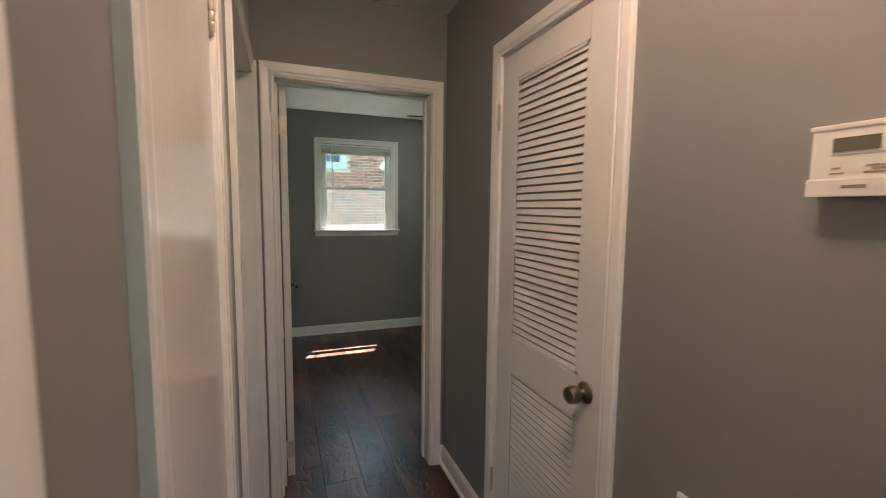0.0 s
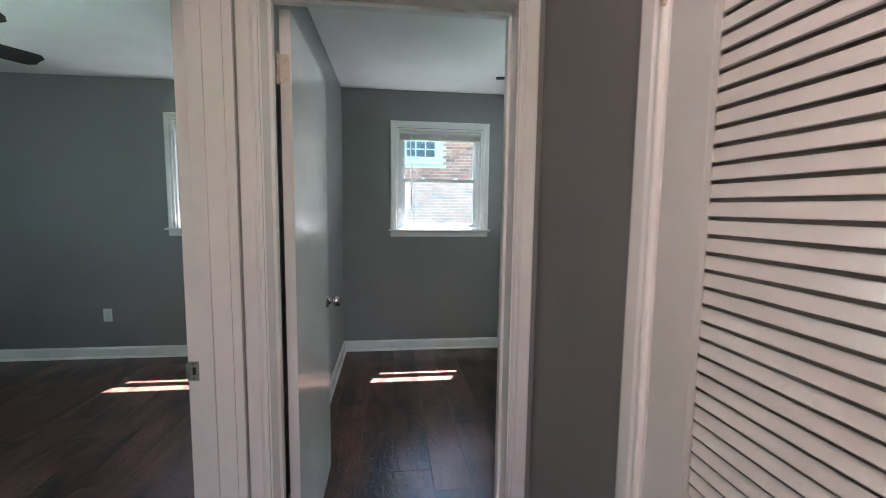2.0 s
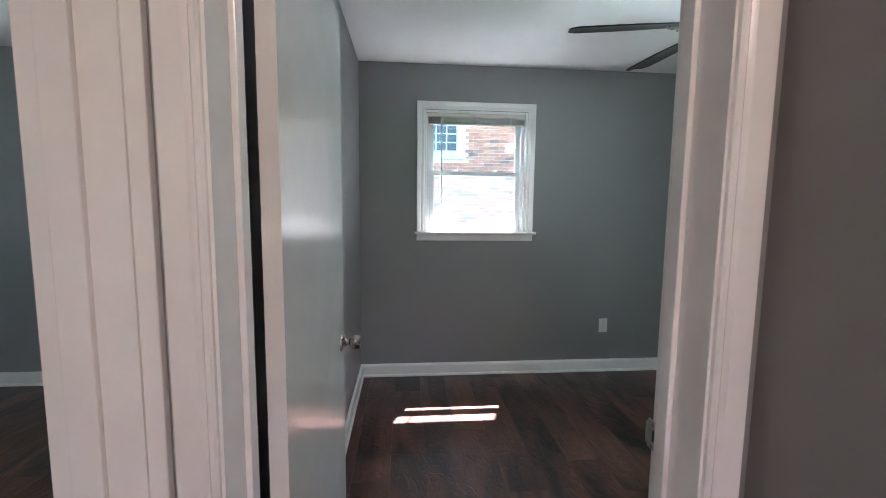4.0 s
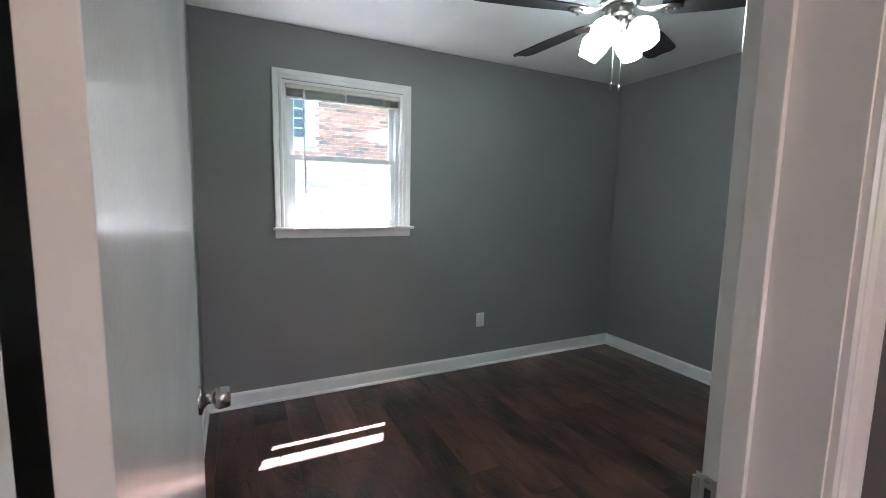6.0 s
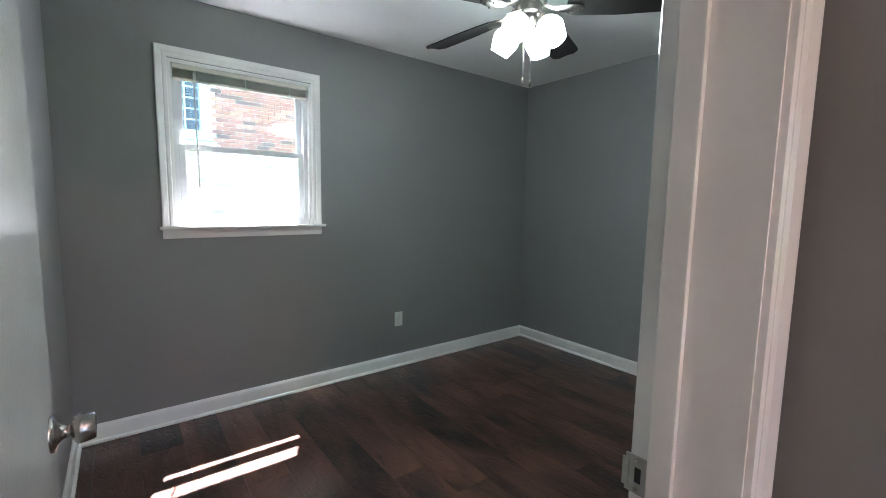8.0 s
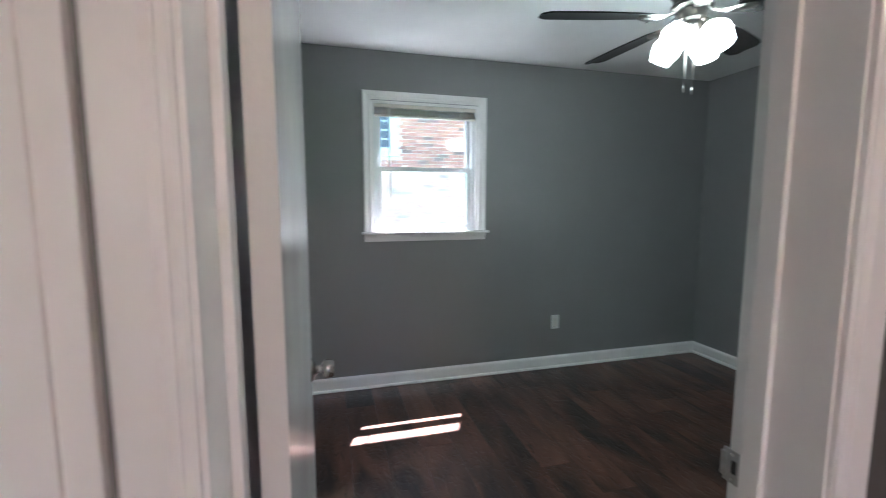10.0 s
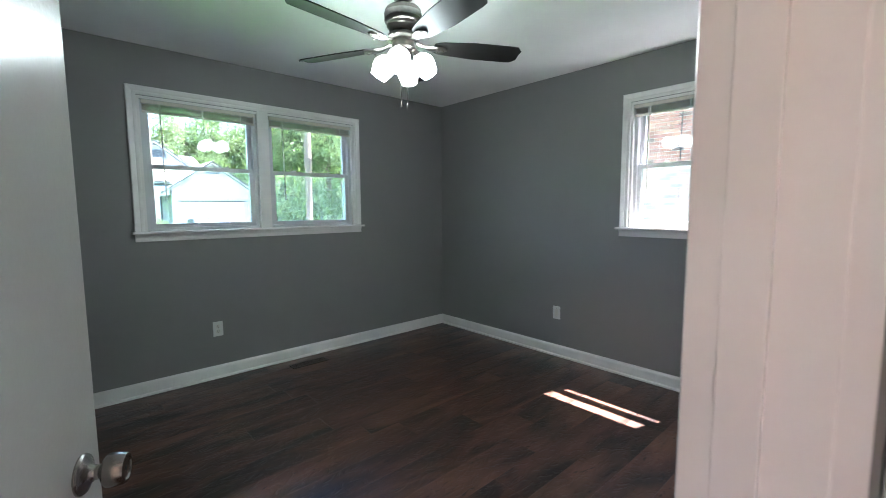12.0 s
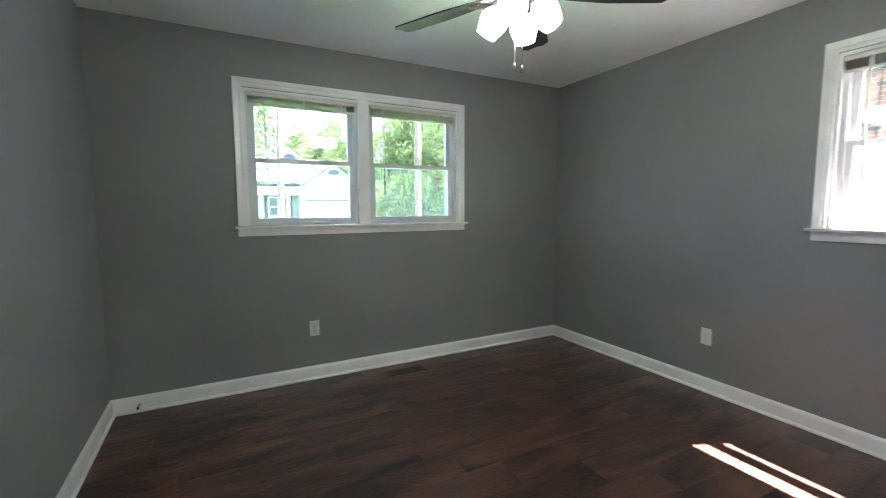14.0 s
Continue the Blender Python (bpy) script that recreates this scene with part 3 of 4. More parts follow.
def sash_unit(win, cx, hw):
    """A vinyl double-hung pair of sashes with a fly screen; clear half-width hw round cx."""
    fr = part("window_frame", bx(bx(bx(bx(bmesh.new(), cx - hw, cx - hw + 0.026, 0.028, 0.125, 1.19, 2.115),
              cx + hw - 0.026, cx + hw, 0.028, 0.125, 1.19, 2.115), cx - hw + 0.026, cx + hw - 0.026, 0.028, 0.125, 2.085, 2.115),
              cx - hw + 0.026, cx + hw - 0.026, 0.022, 0.125, 1.19, 1.212), VINYL, win)
    for s in (-1, 1):
        part("track", box(cx + s * (hw - 0.030) - 0.004, cx + s * (hw - 0.030) + 0.004, 0.070, 0.074, 1.212, 2.085), VINYL, fr)
    for label, y0, y1, z0, z1, low, top in (("lower_sash", 0.038, 0.068, 1.213, 1.668, 0.028, 0.030), ("upper_sash", 0.076, 0.106, 1.640, 2.084, 0.028, 0.034)):
        a, b = cx - hw + 0.0265, cx + hw - 0.0265
        st = 0.032
        sash = part(label, box(a, a + st, y0, y1, z0, z1, bevel=0.002), VINYL, win, "white vinyl sash")
        part("stile", box(b - st, b, y0, y1, z0, z1, bevel=0.002), VINYL, sash)
        part("rail", box(a + st, b - st, y0, y1, z0, z0 + low), VINYL, sash)
        part("rail", box(a + st, b - st, y0, y1, z1 - top, z1), VINYL, sash)
        pane(box(a + st, b - st, (y0 + y1) / 2 - 0.002, (y0 + y1) / 2 + 0.002, z0 + low, z1 - top), GLASS, sash)
        if label == "lower_sash":
            for dx in (-0.16, 0.16):
                part("sash_lock", bx(bx(bmesh.new(), cx + dx - 0.022, cx + dx + 0.022, y0 + 0.004, y1 - 0.004, z1, z1 + 0.006, bevel=0.002),
                     cx + dx - 0.006, cx + dx + 0.016, y0 + 0.002, y1 - 0.010, z1 + 0.006, z1 + 0.013, bevel=0.002), PLASTIC, sash)
            part("lift_rail", box(a + st, b - st, y0 - 0.010, y0, z0 + 0.004, z0 + 0.011, bevel=0.002), VINYL, sash)
    scr = part("fly_screen", box(cx - hw + 0.03, cx + hw - 0.03, 0.1180, 0.1184, 1.215, 1.665), SCREEN, win, "fine fly screen over the lower half")
    part("screen_frame", bx(bx(bmesh.new(), cx - hw + 0.027, cx - hw + 0.045, 0.112, 0.121, 1.212, 1.668), cx + hw - 0.045, cx + hw - 0.027, 0.112, 0.121, 1.212, 1.668), VINYL, scr)


def window(name, m, units, half, label):
    """Local x along the wall, y outwards, z up. units: centres; half: half of the cased opening."""
    w = thing(name, m, label, "window", kind="structure")
    hw = 0.392
    part("jamb_liner", box(-half, -half + 0.018, 0.0, OUT, 1.19, WIN_Z1), TRIM, w)
    part("jamb_liner", box(half - 0.018, half, 0.0, OUT, 1.19, WIN_Z1), TRIM, w)
    part("head_liner", box(-half + 0.018, half - 0.018, 0.0, OUT, WIN_Z1 - 0.020, WIN_Z1), TRIM, w)
    part("sill_liner", box(-half, half, 0.021, OUT + 0.03, 1.172, 1.190), TRIM, w)
    for s in (-1, 1):
        part("casing", strip(WCASE, (s * half, 0, 1.19), (s * half, 0, WIN_Z1 + 0.003), (s, 0, 0), (0, -1, 0), 0, 1), TRIM, w)
    part("head_casing", strip(WCASE, (-half, 0, WIN_Z1 + 0.003), (half, 0, WIN_Z1 + 0.003), (0, 0, 1), (0, -1, 0), 1, 1), TRIM, w)
    part("window_sill", box(-half - 0.078, half + 0.078, -0.055, 0.0205, 1.172, 1.190, bevel=0.004), TRIM, w, "white painted stool with a rounded nose")
    part("apron", bx(bx(bmesh.new(), -half - 0.060, half + 0.060, -0.014, 0, 1.118, 1.172, bevel=0.002), -half - 0.060, half + 0.060, -0.019, -0.014, 1.150, 1.172, bevel=0.002), TRIM, w)
    for c in units:
        sash_unit(w, c, hw)
    if len(units) > 1:
        part("mullion", box(-0.0445, 0.0445, 0.0, 0.13, 1.19, WIN_Z1 - 0.02), TRIM, w, "white painted mullion between the sashes")
        part("mullion_casing", box(-0.045, 0.045, -0.014, 0.0, 1.19, WIN_Z1 + 0.003, bevel=0.003), TRIM, w)
    return w


window("window_1", pose(WIN_B, NORTH, 0), [0.0], HALF, "white double-hung bedroom window facing the brick house")
window("window_2", pose(WIN_A, NORTH, 0), [0.0], HALF, "white double-hung bedroom window beside the corner")
window("window_3", pose(WEST, WIN_W, 0, 0, 0, 90), [-0.437, 0.437], 0.847, "white double window facing the street")


# ---- blinds, drawn up ----
def mini_blind(m, hw):
    b = thing("mini_blind", m, "off-white mini blind drawn up under the window head", "blind", "raised window blinds")
    part("headrail", bx(box(-hw, hw, 0.000, 0.026, 2.088, 2.112, bevel=0.002), -hw, hw, -0.004, 0.0, 2.086, 2.109), BLIND, b)
    bm = bmesh.new()
    a = [bm.verts.new((x, 0.013 + 0.0125 * u, 0.0016 * (1 - u * u))) for u in (-1, -0.5, 0, 0.5, 1) for x in (-hw + 0.004, hw - 0.004)]
    for i in range(4):
        bm.faces.new((a[2 * i], a[2 * i + 1], a[2 * i + 3], a[2 * i + 2]))
    bmesh.ops.solidify(bm, geom=list(bm.faces), thickness=0.0031)
    sm = mesh_of("slat", bm, BLIND)
    for i in range(9):
        share("slat", sm, b, pose(random.uniform(-0.001, 0.001), random.uniform(-0.002, 0.002), 2.0400 + i * 0.0049, random.uniform(-5, 5), random.uniform(-0.1, 0.1), 0))
    part("bottom_rail", box(-hw + 0.003, hw - 0.003, 0.002, 0.024, 2.024, 2.038, bevel=0.003), BLIND, b)
    for dx in (-0.27, 0.0, 0.27):
        part("ladder_tape", bx(box(dx - 0.0045, dx + 0.0045, -0.0015, -0.0005, 2.020, 2.096), dx - 0.012, dx + 0.012, -0.0035, -0.001, 2.026, 2.036), PLASTIC, b)
    part("tilt_wand", tube([(-hw + 0.105, -0.004, 2.075), (-hw + 0.108, -0.006, 1.9), (-hw + 0.114, -0.006, 1.42)], 0.0042, 6), PLASTIC, b, "slim hanging tilt wand")
    for dx in (0.075, 0.083):
        part("lift_cord", tube([(hw - dx, -0.003, 2.07), (hw - dx, -0.003, 2.026)], 0.0012, 5), PLASTIC, b)
    return b


mini_blind(pose(WIN_B, NORTH, 0), 0.386)
mini_blind(pose(WIN_A, NORTH, 0), 0.386)
mini_blind(pose(WEST, WIN_W - 0.437, 0, 0, 0, 90), 0.380)
mini_blind(pose(WEST, WIN_W + 0.437, 0, 0, 0, 90), 0.380)


# ---- ceiling fans ----
def blade_mesh():
    """A fan blade along +x with rounded shoulders and tip, lightly cambered."""
    bm = bmesh.new()
    n = 18
    top = []
    for i in range(n + 1):
        f = i / n
        x = 0.165 + f * 0.49
        w = 0.050 + 0.024 * min(1, f * 2.2)
        if f < 0.08:
            w *= 0.72 + 0.28 * math.sqrt(f / 0.08)
        if f > 0.90:
            w *= math.sqrt(max(0.0, 1 - ((f - 0.90) / 0.10) ** 2)) * 0.45 + 0.55
        top.append((x, w))
    rows = []
    for z in (0.003, -0.003):
        rows.append([[bm.verts.new((x, w * u, z + 0.004 * (1 - u * u))) for u in (-1, -0.5, 0, 0.5, 1)] for x, w in top])
    for k, grid in enumerate(rows):
        for a, b in zip(grid, grid[1:]):
            for j in range(4):
                f = (a[j], a[j + 1], b[j + 1], b[j])
                bm.faces.new(f if k else tuple(reversed(f)))
    for a0, a1, b0, b1 in zip(rows[0], rows[0][1:], rows[1], rows[1][1:]):
        for j in (0, 4):
            bm.faces.new((a0[j], a1[j], b1[j], b0[j]))
    for e in (0, -1):
        for j in range(4):
            bm.faces.new((rows[0][e][j], rows[0][e][j + 1], rows[1][e][j + 1], rows[1][e][j]))
    bmesh.ops.recalc_face_normals(bm, faces=bm.faces)
    return bm


def arm_mesh():
    """A curved cast blade iron along +x with a scrolled pad."""
    bm = bmesh.new()
    pts = [(0.070, 0.020, 0.016), (0.095, 0.016, 0.006), (0.125, 0.020, -0.004), (0.150, 0.030, -0.008), (0.185, 0.036, -0.0075), (0.215, 0.030, -0.0070), (0.235, 0.012, -0.0065)]
    up, lo = [], []
    for x, w, z in pts:
        up.append([bm.verts.new((x, w * u, z)) for u in (-1, -0.4, 0.4, 1)])
        lo.append([bm.verts.new((x, w * u * 0.86, z - 0.010 * (1.15 - abs(u) * 0.6))) for u in (-1, -0.4, 0.4, 1)])
    for k, g in enumerate((up, lo)):
        for a, b in zip(g, g[1:]):
            for j in range(3):
                bm.faces.new((a[j], a[j + 1], b[j + 1], b[j]))
    for a0, a1, b0, b1 in zip(up, up[1:], lo, lo[1:]):
        for j in (0, 3):
            bm.faces.new((a0[j], a1[j], b1[j], b0[j]))
    for e in (0, -1):
        for j in range(3):
            bm.faces.new((up[e][j], up[e][j + 1], lo[e][j + 1], lo[e][j]))
    bmesh.ops.recalc_face_normals(bm, faces=bm.faces)
    return bm


def ceiling_fan(x, y, spin, lamp_spin, chain_turn, label):
    f = thing("ceiling_fan", pose(x, y, CEIL_Z), label, "ceiling fan", "bedroom ceiling fans")
    part("canopy", lathe([(0.066, 0), (0.066, -0.012), (0.060, -0.032), (0.046, -0.046), (0.030, -0.052), (0.022, -0.054)], seg=36), FANMETAL, f, smooth=True)
    part("downrod", lathe([(0.012, -0.05), (0.012, -0.095)], seg=16), FANMETAL, f, smooth=True)
    part("motor_housing", lathe([(0.020, -0.078), (0.060, -0.084), (0.088, -0.094), (0.096, -0.106), (0.098, -0.158), (0.093, -0.166),
         (0.086, -0.170), (0.086, -0.186), (0.076, -0.196), (0.073, -0.214), (0.060, -0.224), (0.05, -0.226)], seg=44), FANMETAL, f, "brushed nickel motor housing", smooth=True)
    part("vent_ring", lathe([(0.0985, -0.118), (0.0995, -0.120), (0.0995, -0.146), (0.0985, -0.148)], seg=44), STEEL, f, smooth=True)
    part("flywheel", lathe([(0.074, -0.222), (0.082, -0.228), (0.082, -0.240), (0.066, -0.248), (0.05, -0.25)], seg=36), FANMETAL, f, smooth=True)
    blade, arm = mesh_of("blade", blade_mesh(), BLADE, True), mesh_of("blade_arm", arm_mesh(), FANMETAL, True)
    screw = mesh_of("screw", lathe([(0.005, -0.022), (0.005, -0.018), (0.003, -0.016)], seg=10), FANMETAL)
    for i in range(5):
        a = share("blade_arm", arm, f, pose(0, 0, -0.272, 0, 0, spin + 72 * i))
        b = share("blade", blade, a, pose(0, 0, -0.003, -12, 0, 0))
        b["label"] = "espresso brown fan blade"
        for sx, sy in ((0.185, -0.02), (0.185, 0.02), (0.215, 0.0)):
            share("screw", screw, a, pose(sx, sy, 0, 0, 0, 0))
    part("switch_housing", lathe([(0.050, -0.248), (0.058, -0.254), (0.060, -0.262), (0.060, -0.292), (0.046, -0.300), (0.046, -0.322), (0.036, -0.334), (0.030, -0.352), (0.012, -0.362), (0.010, -0.374)], seg=32), FANMETAL, f, smooth=True)
    shade = lathe([(0.020, 0.000), (0.029, -0.004), (0.045, -0.020), (0.055, -0.038), (0.058, -0.054), (0.055, -0.070), (0.047, -0.094), (0.040, -0.116),
                   (0.036, -0.115), (0.043, -0.092), (0.050, -0.069), (0.053, -0.054), (0.050, -0.040), (0.041, -0.023), (0.018, -0.008)], seg=30)
    shade_mesh = mesh_of("light_shade", shade, SHADE, True)
    fitter = mesh_of("fitter", lathe([(0.010, 0.030), (0.013, 0.022), (0.022, 0.012), (0.026, 0.004), (0.026, -0.006), (0.021, -0.008)], seg=24), FANMETAL, True)
    for i in range(4):
        out = pose(0, 0, 0, 0, 0, lamp_spin + 90 * i)
        part("lamp_arm", tube([out @ Vector(p) for p in ((0.040, 0, -0.306), (0.056, 0, -0.300), (0.068, 0, -0.306), (0.076, 0, -0.320))], 0.0075, 10), FANMETAL, f, smooth=True)
        seat = out @ pose(0.076, 0, -0.334, 0, -34, 0) @ Matrix.Scale(1.03, 4)
        k = share("fitter", fitter, f, seat)
        s = share("light_shade", shade_mesh, k, Matrix.Identity(4))
        s["label"] = "lit frosted glass shade"
    for off, z in ((0.018, -0.578), (-0.014, -0.566)):
        px, py = off * math.cos(radians(chain_turn)), off * math.sin(radians(chain_turn))
        c = part("pull_chain", tube([(px, py, -0.30), (px, py, z)], 0.0016, 6), FANMETAL, f)
        part("fob", lathe([(0.002, 0.004), (0.0048, 0.0), (0.0052, -0.012), (0.0048, -0.024), (0.002, -0.027)], Matrix.Translation((px, py, z)), 12), FANMETAL, c, smooth=True)
    return f


ceiling_fan(-1.830, 0.880, 62, 40, 40, "brushed nickel ceiling fan with dark blades beside the double window")
ceiling_fan(1.750, 1.190, 94, 15, -48, "brushed nickel ceiling fan with dark blades in the end bedroom")

# hall lamp, flush under the ceiling
hl = thing("hall_ceiling_light", pose(0.47, -1.68, HALL_Z), "small warm flush ceiling light of the hall", "ceiling light")
part("base_pan", lathe([(0.13, 0), (0.13, -0.018), (0.122, -0.024)], seg=36), NICKEL, hl, smooth=True)
part("diffuser", lathe([(0.120, -0.018), (0.118, -0.035), (0.100, -0.060), (0.065, -0.080), (0.02, -0.088)], seg=36), WARMGLASS, hl, "lit warm glass dome", smooth=True)


# ---- cover plates and small fixtures ----
def outlet(m, label, sockets=True):
    o = thing("wall_outlet", m, label, "outlet", "wall outlets")
    part("cover_plate", box(-0.036, 0.036, -0.0065, 0, -0.059, 0.059, bevel=0.0025), PLATE, o)
    if sockets:
        for dz in (-0.0195, 0.0195):
            s = part("socket", lathe([(0.0165, 0), (0.0165, 0.0012), (0.0155, 0.0018)], pose(0, -0.0062, dz, 90), 20), PLASTIC, o)
            for dx in (-0.0058, 0.0058):
                part("slot", box(dx - 0.0011, dx + 0.0011, -0.0086, -0.0078, dz - 0.001, dz + 0.0075), DARK, s)
            part("ground_hole", lathe([(0.0024, 0), (0.0024, 0.001), (0.001, 0.0011)], pose(0, -0.0078, dz - 0.0075, 90), 8), DARK, s)
        part("screw", lathe([(0.003, 0), (0.0025, 0.001), (0.001, 0.0012)], pose(0, -0.0064, 0, 90), 8), NICKEL, o)
    else:
        for dz in (-0.041, 0.041):
            part("screw", lathe([(0.003, 0), (0.0025, 0.001), (0.001, 0.0012)], pose(0, -0.0064, dz, 90), 8), NICKEL, o)
        part("insert", box(-0.016, 0.016, -0.0085, -0.006, -0.033, 0.033, bevel=0.0015), PLASTIC, o)
    return o


outlet(pose(WEST, 0.346, 0.400, 0, 0, 90), "white duplex wall outlet below the double window")
outlet(pose(-2.063, NORTH, 0.400), "white wall outlet on the grey bedroom wall", False)
outlet(pose(2.043, NORTH, 0.400), "white wall outlet on the end bedroom's grey wall", False)
cp = thing("wall_switch", pose(HALL_R, -1.545, 0.755, 0, 0, -90), "white wall plate low on the hall wall", "wall plate")
part("cover_plate", box(-0.058, 0.058, -0.008, 0, -0.058, 0.058, bevel=0.003), PLATE, cp)
for dx in (-0.023, 0.023):
    part("toggle", box(dx - 0.005, dx + 0.005, -0.016, -0.007, -0.010, 0.010, bevel=0.002), PLASTIC, cp)
    part("slot", box(dx - 0.007, dx + 0.007, -0.0086, -0.0078, -0.014, 0.014), DARK, cp)

# thermostat on the hall wall: local x towards the camera, y into the wall
th = thing("thermostat", pose(HALL_R, -1.700, 1.468, 0, 0, -90), "cream plastic digital thermostat on the hall wall", "thermostat")
part("case", bx(box(0, 0.152, -0.030, 0.0, 0.0, 0.106, bevel=0.004), -0.002, 0.154, -0.032, -0.020, 0.100, 0.1085, bevel=0.002), PLASTIC, th)
part("flap", box(-0.0015, 0.1535, -0.0345, -0.028, -0.0015, 0.026, bevel=0.002), PLASTIC, th, "flip-down cover along the bottom")
part("finger_grip", box(0.046, 0.076, -0.0352, -0.034, 0.011, 0.016), PRINT, th)
part("bezel", box(0.026, 0.092, -0.0312, -0.029, 0.062, 0.091), PLASTIC, th)
part("display", box(0.030, 0.086, -0.0325, -0.0305, 0.066, 0.087), LCD, th, "unlit grey display")
for x0, x1, z in ((0.028, 0.046, 0.034), (0.030, 0.040, 0.042), (0.070, 0.108, 0.034), (0.078, 0.102, 0.039), (0.072, 0.106, 0.044)):
    part("print_bar", box(x0, x1, -0.0312, -0.0295, z - 0.0012, z + 0.0012), PRINT, th)

# floor register by the double window
reg = thing("floor_register", pose(-3.425, 1.010, 0.0), "dark brown metal floor register below the double window", "register")
part("rim", bx(bx(bx(box(-0.052, 0.052, -0.160, -0.145, 0.0, 0.006), -0.052, 0.052, 0.145, 0.160, 0, 0.006), -0.052, -0.036, -0.145, 0.145, 0, 0.006),
     0.036, 0.052, -0.145, 0.145, 0, 0.006), REGISTER, reg)
part("well", box(-0.036, 0.036, -0.145, 0.145, 0.0, 0.0012), DARK, reg)
vane = mesh_of("vane", box(-0.036, 0.036, -0.0028, 0.0028, 0.0, 0.0052), REGISTER)
for i in range(19):
    share("vane", vane, reg, pose(0, -0.135 + i * 0.015, 0.0004))
for x in (-0.012, 0.012):
    part("cross_bar", box(x - 0.003, x + 0.003, -0.145, 0.145, 0.0012, 0.0056), REGISTER, reg)

# door stop on the baseboard
ds = thing("door_stop", pose(WEST + 0.013, -0.775, 0.050, 0, 90, 0), "small spring door stop on the baseboard", "door stop")
part("spring", lathe([(0.007, 0), (0.006, 0.004), (0.0045, 0.006), (0.0045, 0.055), (0.006, 0.058)], seg=12), BRONZE, ds, smooth=True)
part("tip", lathe([(0.007, 0.056), (0.008, 0.060), (0.007, 0.068)], seg=12), DARK, ds, smooth=True)

# ---- outside ----
solid("ground", [(-900, 900, -900, 900, -0.75, -0.45)], GRASS, "sunlit green lawn round the houses", "lawn")
# unseen pale slab, added so neutral light, not lawn green, reaches the hall
solid("patio", [(-3.0, 14.0, -15.0, -5.3, -0.45, -0.40), (5.0, 14.0, -5.3, 1.0, -0.45, -0.40)], material("neutral_bounce_slab", (0.45, 0.42, 0.39), 0.85, vary=0.1, scale=3), "pale slab out of view, added to bounce neutral daylight indoors", "patio")
solid("road", [(-16.5, -10.5, -300, 300, -0.45, -0.435)], ASPHALT, "grey asphalt street", "road")
solid("driveway", [(-26, -16.5, 3.6, 8.2, -0.45, -0.43)], material("concrete", (0.42, 0.41, 0.39), 0.85, vary=0.1, scale=3), "pale concrete driveway", "driveway")

# white house across the street, gable towards the street
WX = -26.0
hs = thing("white_house", pose(WX, 5.88, -0.45), "white sided house with a garage gable and grey roof", "house")
bm = bmesh.new()
prof = [(-1.95, 0), (1.95, 0), (1.95, 2.85), (0, 4.25), (-1.95, 2.85)]
a = [bm.verts.new((0, u, v)) for u, v in prof]
b = [bm.verts.new((-8, u, v)) for u, v in prof]
for i in range(5):
    bm.faces.new((a[i], a[(i + 1) % 5], b[(i + 1) % 5], b[i]))
bm.faces.new(a)
bm.faces.new(list(reversed(b)))
bmesh.ops.recalc_face_normals(bm, faces=bm.faces)
part("gable_wall", bm, SIDING, hs)
for s in (-1, 1):
    bm = strip([(0, 0), (0, 0.14), (-2.42, 0.14 - 1.70), (-2.42, -1.70)], (0.30, 0, 4.28), (-8, 0, 4.28), (0, -s, 0), (0, 0, 1))
    part("gable_roof", bm, ROOF, hs)
    bm = strip([(0, 0.06), (0, 0.15), (-2.44, 0.15 - 1.714), (-2.44, -1.65)], (0.34, 0, 4.28), (0.30, 0, 4.28), (0, -s, 0), (0, 0, 1))
    part("barge_board", bm, TRIMSHADE, hs)
part("body_wall", box(-9, -1.2, -14.0, -1.95, 0, 2.85), SIDING, hs)
for sx in (1, -1):
    bm = strip([(0, 0), (0, 0.14), (5.0, -1.70), (5.0, -1.84)], (-5.1, -14.4, 5.0), (-5.1, 0.2, 5.0), (sx, 0, 0), (0, 0, 1))
    part("main_roof", bm, ROOF, hs)
part("fascia", box(-0.12, -0.06, -14.4, -1.95, 3.20, 3.28), TRIMSHADE, hs)
part("porch_beam", box(-0.45, -0.15, -14.0, -1.97, 2.55, 3.02), FARTRIM, hs)
for y in (-2.55, -5.2, -8.0):
    part("porch_post", box(-0.40, -0.22, y - 0.09, y + 0.09, 0, 2.55), FARTRIM, hs)
g = part("garage_door", box(0, 0.03, -1.58, 1.58, 0, 2.20), FARTRIM, hs, "white garage door with a shadow line")
# dark strip that paints the shadow line over the garage door
part("head_shade_strip", box(0, 0.09, -1.66, 1.66, 2.20, 2.26), TRIMSHADE, hs)
for r in range(4):
    for c in range(4):
        part("panel", box(0.03, 0.045, -1.50 + c * 0.77, -0.83 + c * 0.77, 0.10 + r * 0.53, 0.50 + r * 0.53), FARTRIM, g)
vn = part("gable_vent", lathe([(0.36, 0), (0.36, 0.04), (0.30, 0.045)], pose(0.0, 0.04, 3.72, 0, 90, 0), 28), FARGLASS, hs, "half-round gable vent")
part("vent_sill", box(0, 0.06, -0.38, 0.46, 3.36, 3.74), SIDING, hs)
for y in (-3.0, -6.6):
    wf = part("window", box(-1.2, -1.14, y - 0.55, y + 0.55, 1.25, 2.45), FARTRIM, hs)
    for px in (-0.27, 0.27):
        for pz in (1.60, 2.14):
            part("pane", box(-1.14, -1.12, y + px - 0.22, y + px + 0.22, pz - 0.23, pz + 0.23), FARGLASS, wf)

